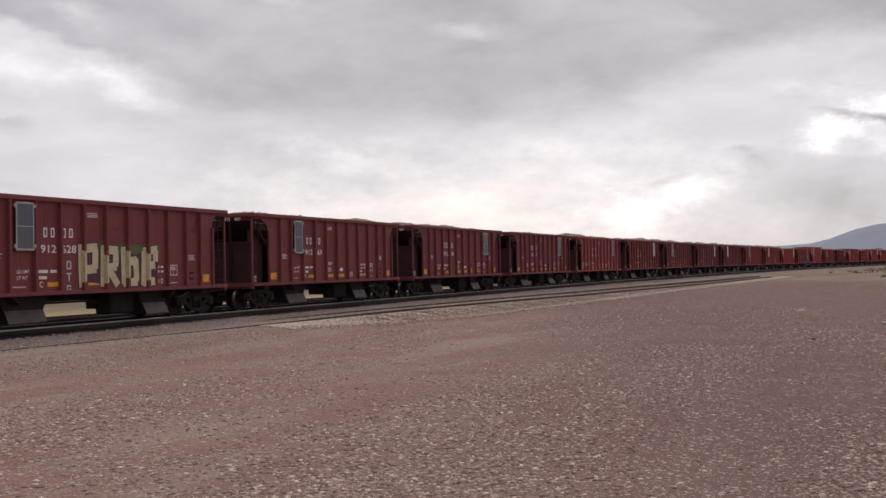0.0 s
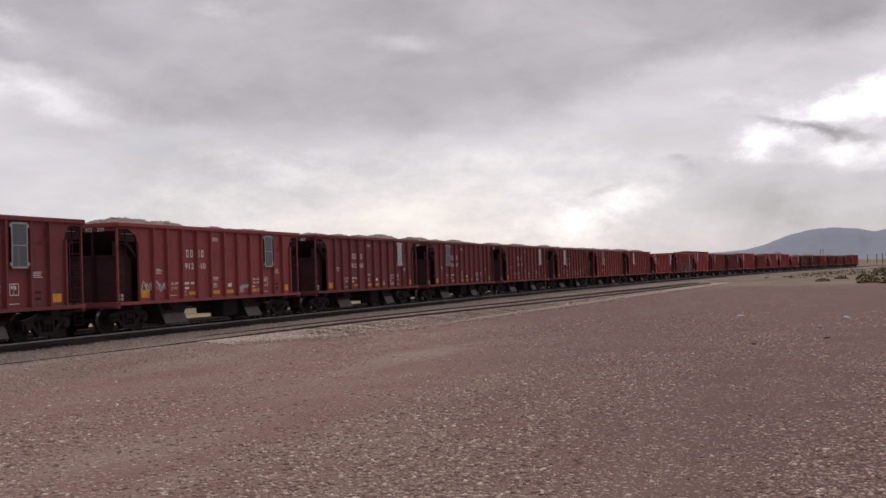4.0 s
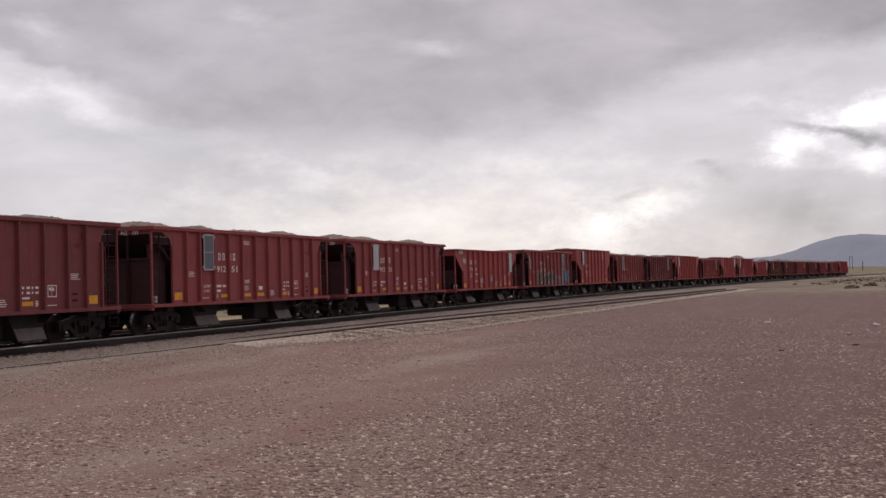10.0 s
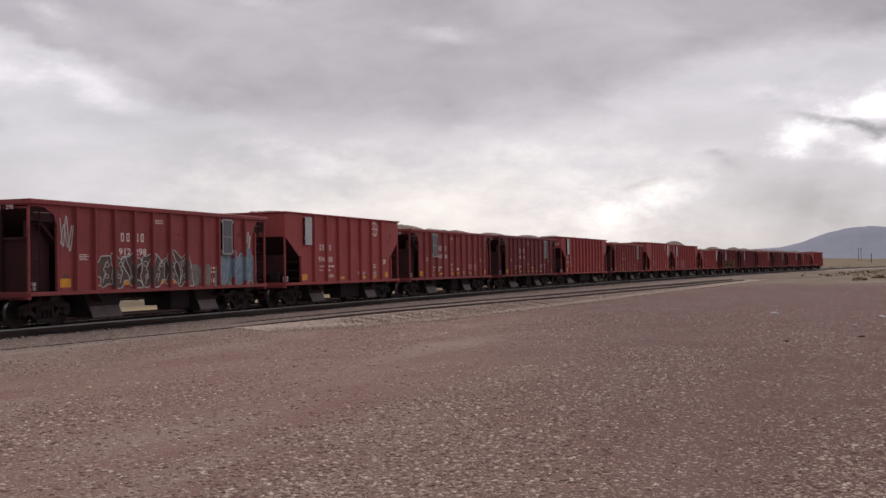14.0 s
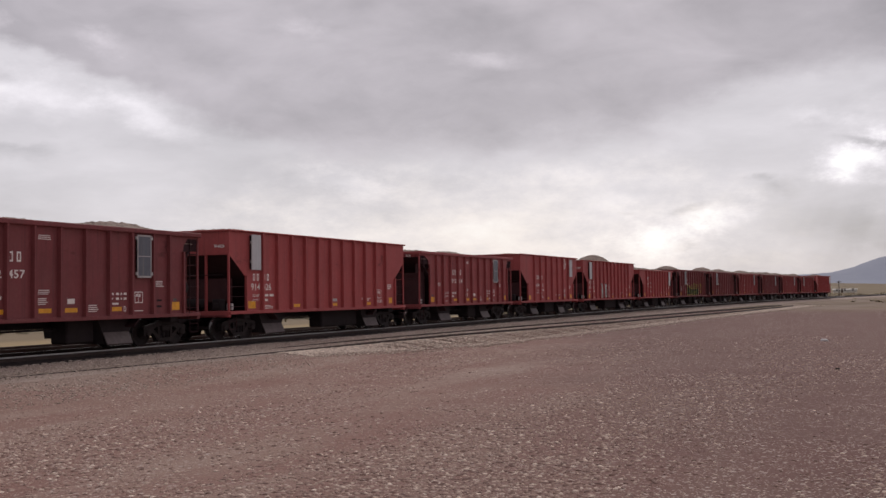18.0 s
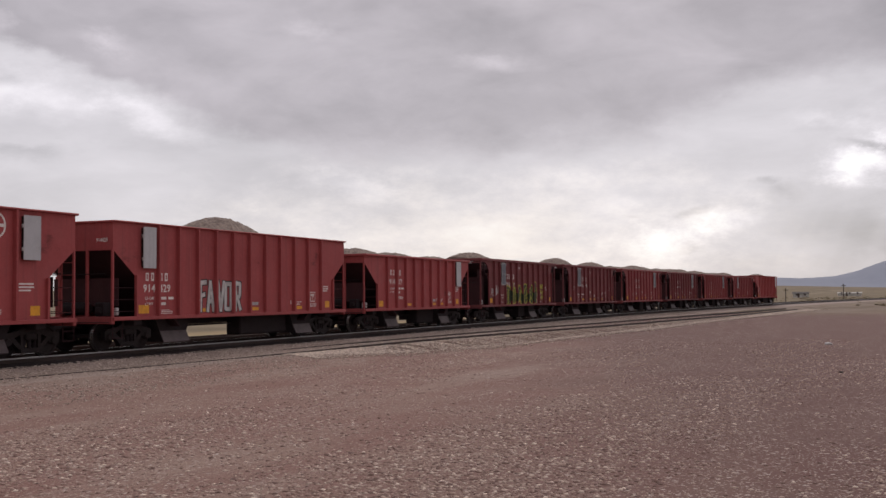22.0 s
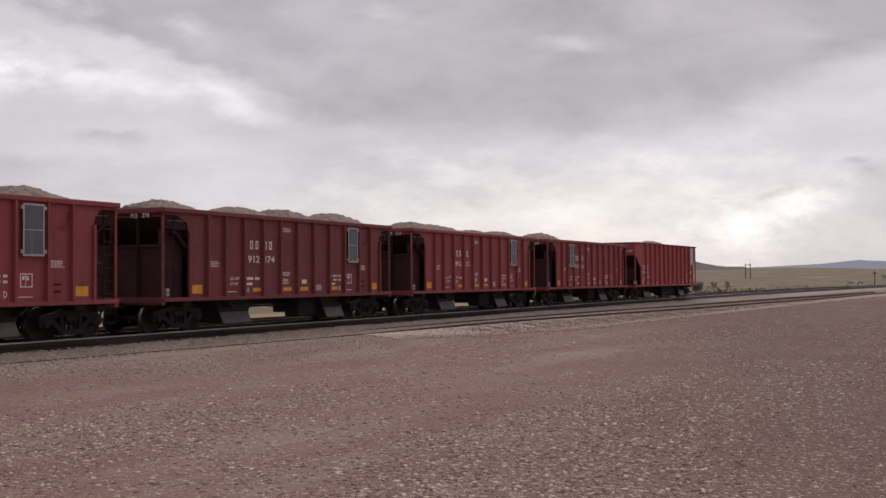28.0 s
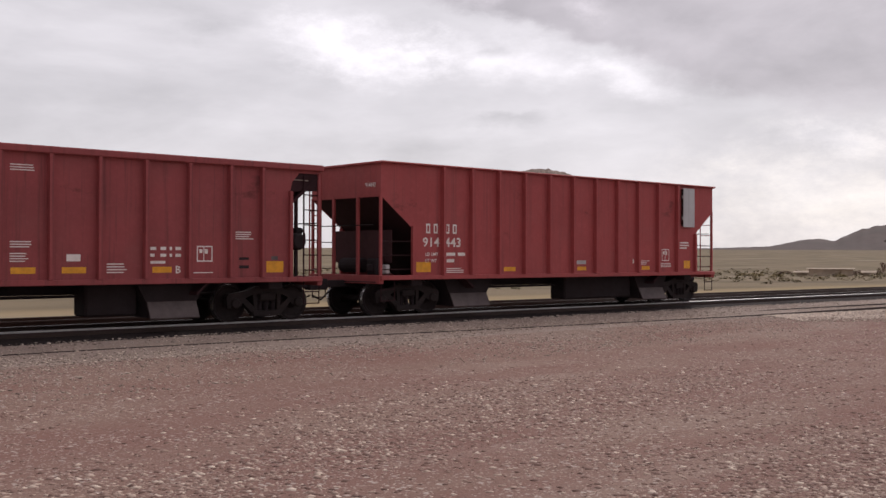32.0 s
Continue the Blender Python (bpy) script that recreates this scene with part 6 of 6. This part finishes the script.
house(14.35, 335, 3.8, 2.4, 1.9, 2.2, 0, "white trailer home among bare trees", WALL, ROOF, 2)
house(3.95, 520, 7.0, 5, 1.9, 2.6, 0, "small pale house far out on the plain", WALL, DARKROOF, 2)
house(1.6, 560, 11.0, 5, 1.5, 1.9, 0, "long low white building far out on the plain", WALL, WALL, 3)
house(28.1, 175, 6.4, 3, 1.15, 1.25, 0, "low ruined pale building on the plain", ADOBE, ADOBE, 0)
house(26.3, 178, 1.6, 1.5, 0.7, 0.9, 0, "low pale ruined hut on the plain", ADOBE, ADOBE, 0)
house(29.5, 178, 1.8, 2, 0.6, 0.8, 0, "low pale ruined hut on the plain", ADOBE, ADOBE, 0)
pickup(19.45, 325)
for i, (az, r, h) in enumerate(((15.9, 325, 3.6), (15.2, 322, 4.2), (14.8, 328, 3.8), (12.6, 330, 3.4), (16.2, 345, 3.9), (25.6, 240, 2.6), (11.9, 345, 3.0))):
    bare_tree(az, r, h, 70 + i)
for i, (az, r, rx, rz, m_) in enumerate(((-3.8, 124, 1.9, 0.85, DRYGRASS), (-4.7, 120, 1.5, 0.9, DRYGRASS), (-3.5, 150, 1.3, 0.8, BUSH), (-4.4, 185, 2.2, 1.6, BUSH), (-1.5, 142, 1.1, 0.45, DRYGRASS), (-2.4, 160, 1.2, 0.5, DRYGRASS), (-5.6, 128, 1.8, 1.0, BUSH))):
    bush(az, r, rx, rz, m_, 90 + i, "dry yellow-brown bush at the edge of the yard")
for i, (az, r, rx, rz) in enumerate(((29.6, 205, 1.6, 0.8), (28.9, 215, 2.2, 0.9), (28.0, 225, 2.6, 0.9), (27.2, 210, 1.8, 0.8), (26.6, 198, 2.0, 0.9), (25.9, 206, 1.8, 0.9), (30.3, 220, 1.8, 0.7), (31.8, 170, 1.7, 0.5), (32.4, 168, 1.2, 0.45), (27.6, 160, 1.0, 0.5), (30.7, 158, 1.1, 0.5))):
    bush(az, r, rx, rz, TWIG if i < 7 else DRYGRASS, 120 + i, "dry %s brush on the plain" % ("reddish-brown" if i < 7 else "yellow-brown"))
sagebrush()


# ---------------------------------------------------------------- loose stones, ties
def scatter(name, pts, sizes, mat, label, seed, base):
    """Many small angular stones in one mesh."""
    rs = np.random.RandomState(seed)
    n = len(pts)
    core = np.array([(1, 0, 0), (0.1, 1, 0), (-1, 0.1, 0), (0, -1, 0.1), (0.15, 0.1, 0.42), (0, 0, -0.5)], float)
    tri = np.array([(0, 1, 4), (1, 2, 4), (2, 3, 4), (3, 0, 4), (1, 0, 5), (2, 1, 5), (3, 2, 5), (0, 3, 5)])
    v = core[None] * (1 + rs.uniform(-0.35, 0.35, (n, 6, 3)))
    a = rs.uniform(0, 2 * np.pi, n)
    c, s = np.cos(a)[:, None], np.sin(a)[:, None]
    v = np.stack([v[..., 0] * c - v[..., 1] * s, v[..., 0] * s + v[..., 1] * c, v[..., 2]], -1) * sizes[:, None, None]
    v[..., 0] *= rs.uniform(0.8, 1.5, (n, 1))
    v += pts[:, None, :]
    me = bpy.data.meshes.new(name)
    me.vertices.add(n * 6)
    me.vertices.foreach_set("co", v.ravel())
    idx = (tri[None] + 6 * np.arange(n)[:, None, None]).reshape(-1)
    me.loops.add(len(idx))
    me.loops.foreach_set("vertex_index", idx.astype(np.int32))
    me.polygons.add(n * 8)
    me.polygons.foreach_set("loop_start", np.arange(0, n * 24, 3, dtype=np.int32))
    me.update()
    me.validate()
    me.materials.append(mat)
    return tagged(new(name, me), label, base, kind="stuff")


def bend_np(x):
    q = np.maximum(x - 30.0, 0) / 100.0
    return -4.195 * q * q + 0.254 * q ** 3


def field_noise(x, y):
    """Broad drifts of denser stones."""
    fine = 0.14 * np.sin(x * 1.3 + 2.1 * np.sin(y * 0.9)) * np.sin(y * 1.7 + 1.6 * np.sin(x * 0.8))
    fine = fine + 0.40 * np.exp(-((y - 3.3) / 1.7) ** 2) - 0.38 * np.exp(-((x - 6) / 4.5) ** 2 - ((y - 12) / 4.5) ** 2)
    return 0.5 + fine + 0.25 * np.sin(x * 0.21 + y * 0.55 + 1.3 * np.sin(y * 0.31)) + 0.25 * np.sin(y * 0.9 - x * 0.16 + 1.1 * np.sin(x * 0.23 + 2))


def stones():
    rs = np.random.RandomState(11)
    n = 200000
    r = 8.5 + 46 * rs.random(n) ** 1.7
    a = np.radians(rs.uniform(-8, 78, n))
    x, y = r * np.cos(a), r * np.sin(a)
    f = field_noise(x, y)
    keep = (rs.random(n) < np.clip((f - 0.25) * 1.6, 0.08, 1)) & (y < 23.45 + bend_np(x) - 5.6)
    x, y = x[keep], y[keep]
    z = np.array([terrain(p, q) for p, q in zip(x, y)])
    size = 0.011 + 0.038 * rs.random(len(x)) ** 2.1
    scatter("gravel", np.stack([x, y, z], -1), size, PEBBLE, "loose pale and reddish pebbles strewn over the yard", 12, "gravel")
    # pale stones of the windrow in front of the siding
    n = 52000
    x = 32 + 122 * rs.random(n) ** 1.5
    side = np.interp(x, (12, 20, 26, 36, 47, 57, 70, 120), (-2.35, -3.0, -3.4, -4.0, -4.4, -5.0, -5.8, -7.4))
    back = 0.15 + np.interp(x, [32, 37, 45, 62, 120], [0.2, 1.8, 2.8, 2.8, 2.2]) * rs.random(n) ** 1.2 + 1.3 * rs.random(n) ** 5
    y = 23.45 + bend_np(x) + side - back
    grow = np.array([windrow(v) for v in x])
    z = np.interp(1.0 - side, BED_O, BED_Z) - 0.05 + grow - 0.25 * (1 - np.clip((x - 33) / 7, 0, 1)) + np.interp(back, [0.1, 0.35, 0.75, 1.3, 2.2, 3.0], [-0.28, -0.09, 0.01, -0.02, -0.17, -0.43])
    z = np.maximum(z, np.maximum(np.interp(back - side, BED_O, BED_Z), -0.67)) + 0.01
    size = 0.022 + 0.040 * rs.random(n) ** 2
    scatter("ballast_stones", np.stack([x, y, z], -1), size, BALLAST_STONE, "pale coarse stones spilled beside the track", 13, "gravel")
    # ballast stones from the tie ends out over the shoulder
    n = 110000
    x = -10 + 120 * rs.random(n) ** 1.7
    o = -1.55 - 5.4 * rs.random(n) ** 1.25
    y = 23.45 + bend_np(x) + o
    keep = rs.random(n) < np.clip(field_noise(x * 1.7, y * 2.1) * 1.3, 0.15, 1) * np.interp(-o, [1.5, 3, 7], [1.0, 0.8, 0.4])
    x, y, o = x[keep], y[keep], o[keep]
    z = np.interp(-o, BED_O, BED_Z) + 0.005
    scatter("ballast_stones", np.stack([x, y, z], -1), 0.014 + 0.03 * rs.random(len(x)) ** 2.4, DARK_STONE, "grey-brown ballast stones around the ties", 14, "gravel")


DARK_STONE = pebble_material("grey_ballast_stones", (0.25, 0.19, 0.16), (0.72, 0.59, 0.49))
stones()


def litter():
    """A few dark clods and pale chunks that lie about the yard."""
    rng = random.Random(8)
    for x, y, s, mat, label in ((32.2, 17.65, 0.11, TIE, "dark clod of earth lying on the gravel"), (32.0, 17.15, 0.08, TIE, "dark clod of earth lying on the gravel"), (49.0, 2.25, 0.16, FRAME_WHITE, "pale chunk of stone lying on the gravel"), (34.6, -0.95, 0.07, TIE, "dark clod of earth lying on the gravel"), (46.8, -2.1, 0.14, FRAME_WHITE, "pale chunk of stone lying on the gravel"), (32.2, 1.15, 0.07, TIE, "dark clod of earth lying on the gravel"), (40.5, -0.9, 0.10, FRAME_WHITE, "pale chunk of stone lying on the gravel")):
        bm = bmesh.new()
        bmesh.ops.create_icosphere(bm, subdivisions=2, radius=s)
        for v in bm.verts:
            v.co *= 1 + 0.5 * noise.noise(v.co * 9 + Vector((x, y, 0)))
            v.co.z *= 0.5
            v.co.x *= 1.5
        sh = Shape().take(bm)
        ob = thing("stone_chunk", label, "stone", data=sh.mesh("stone_chunk", mat))
        ob.matrix_basis = pose(x, y, terrain(x, y) + s * 0.2, 0, 0, rng.uniform(0, 180))


litter()


def ties():
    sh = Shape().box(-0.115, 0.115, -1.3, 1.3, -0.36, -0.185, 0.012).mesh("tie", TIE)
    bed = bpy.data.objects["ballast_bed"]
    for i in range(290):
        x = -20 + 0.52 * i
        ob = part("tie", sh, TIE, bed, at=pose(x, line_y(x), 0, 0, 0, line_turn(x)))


ties()
motions()
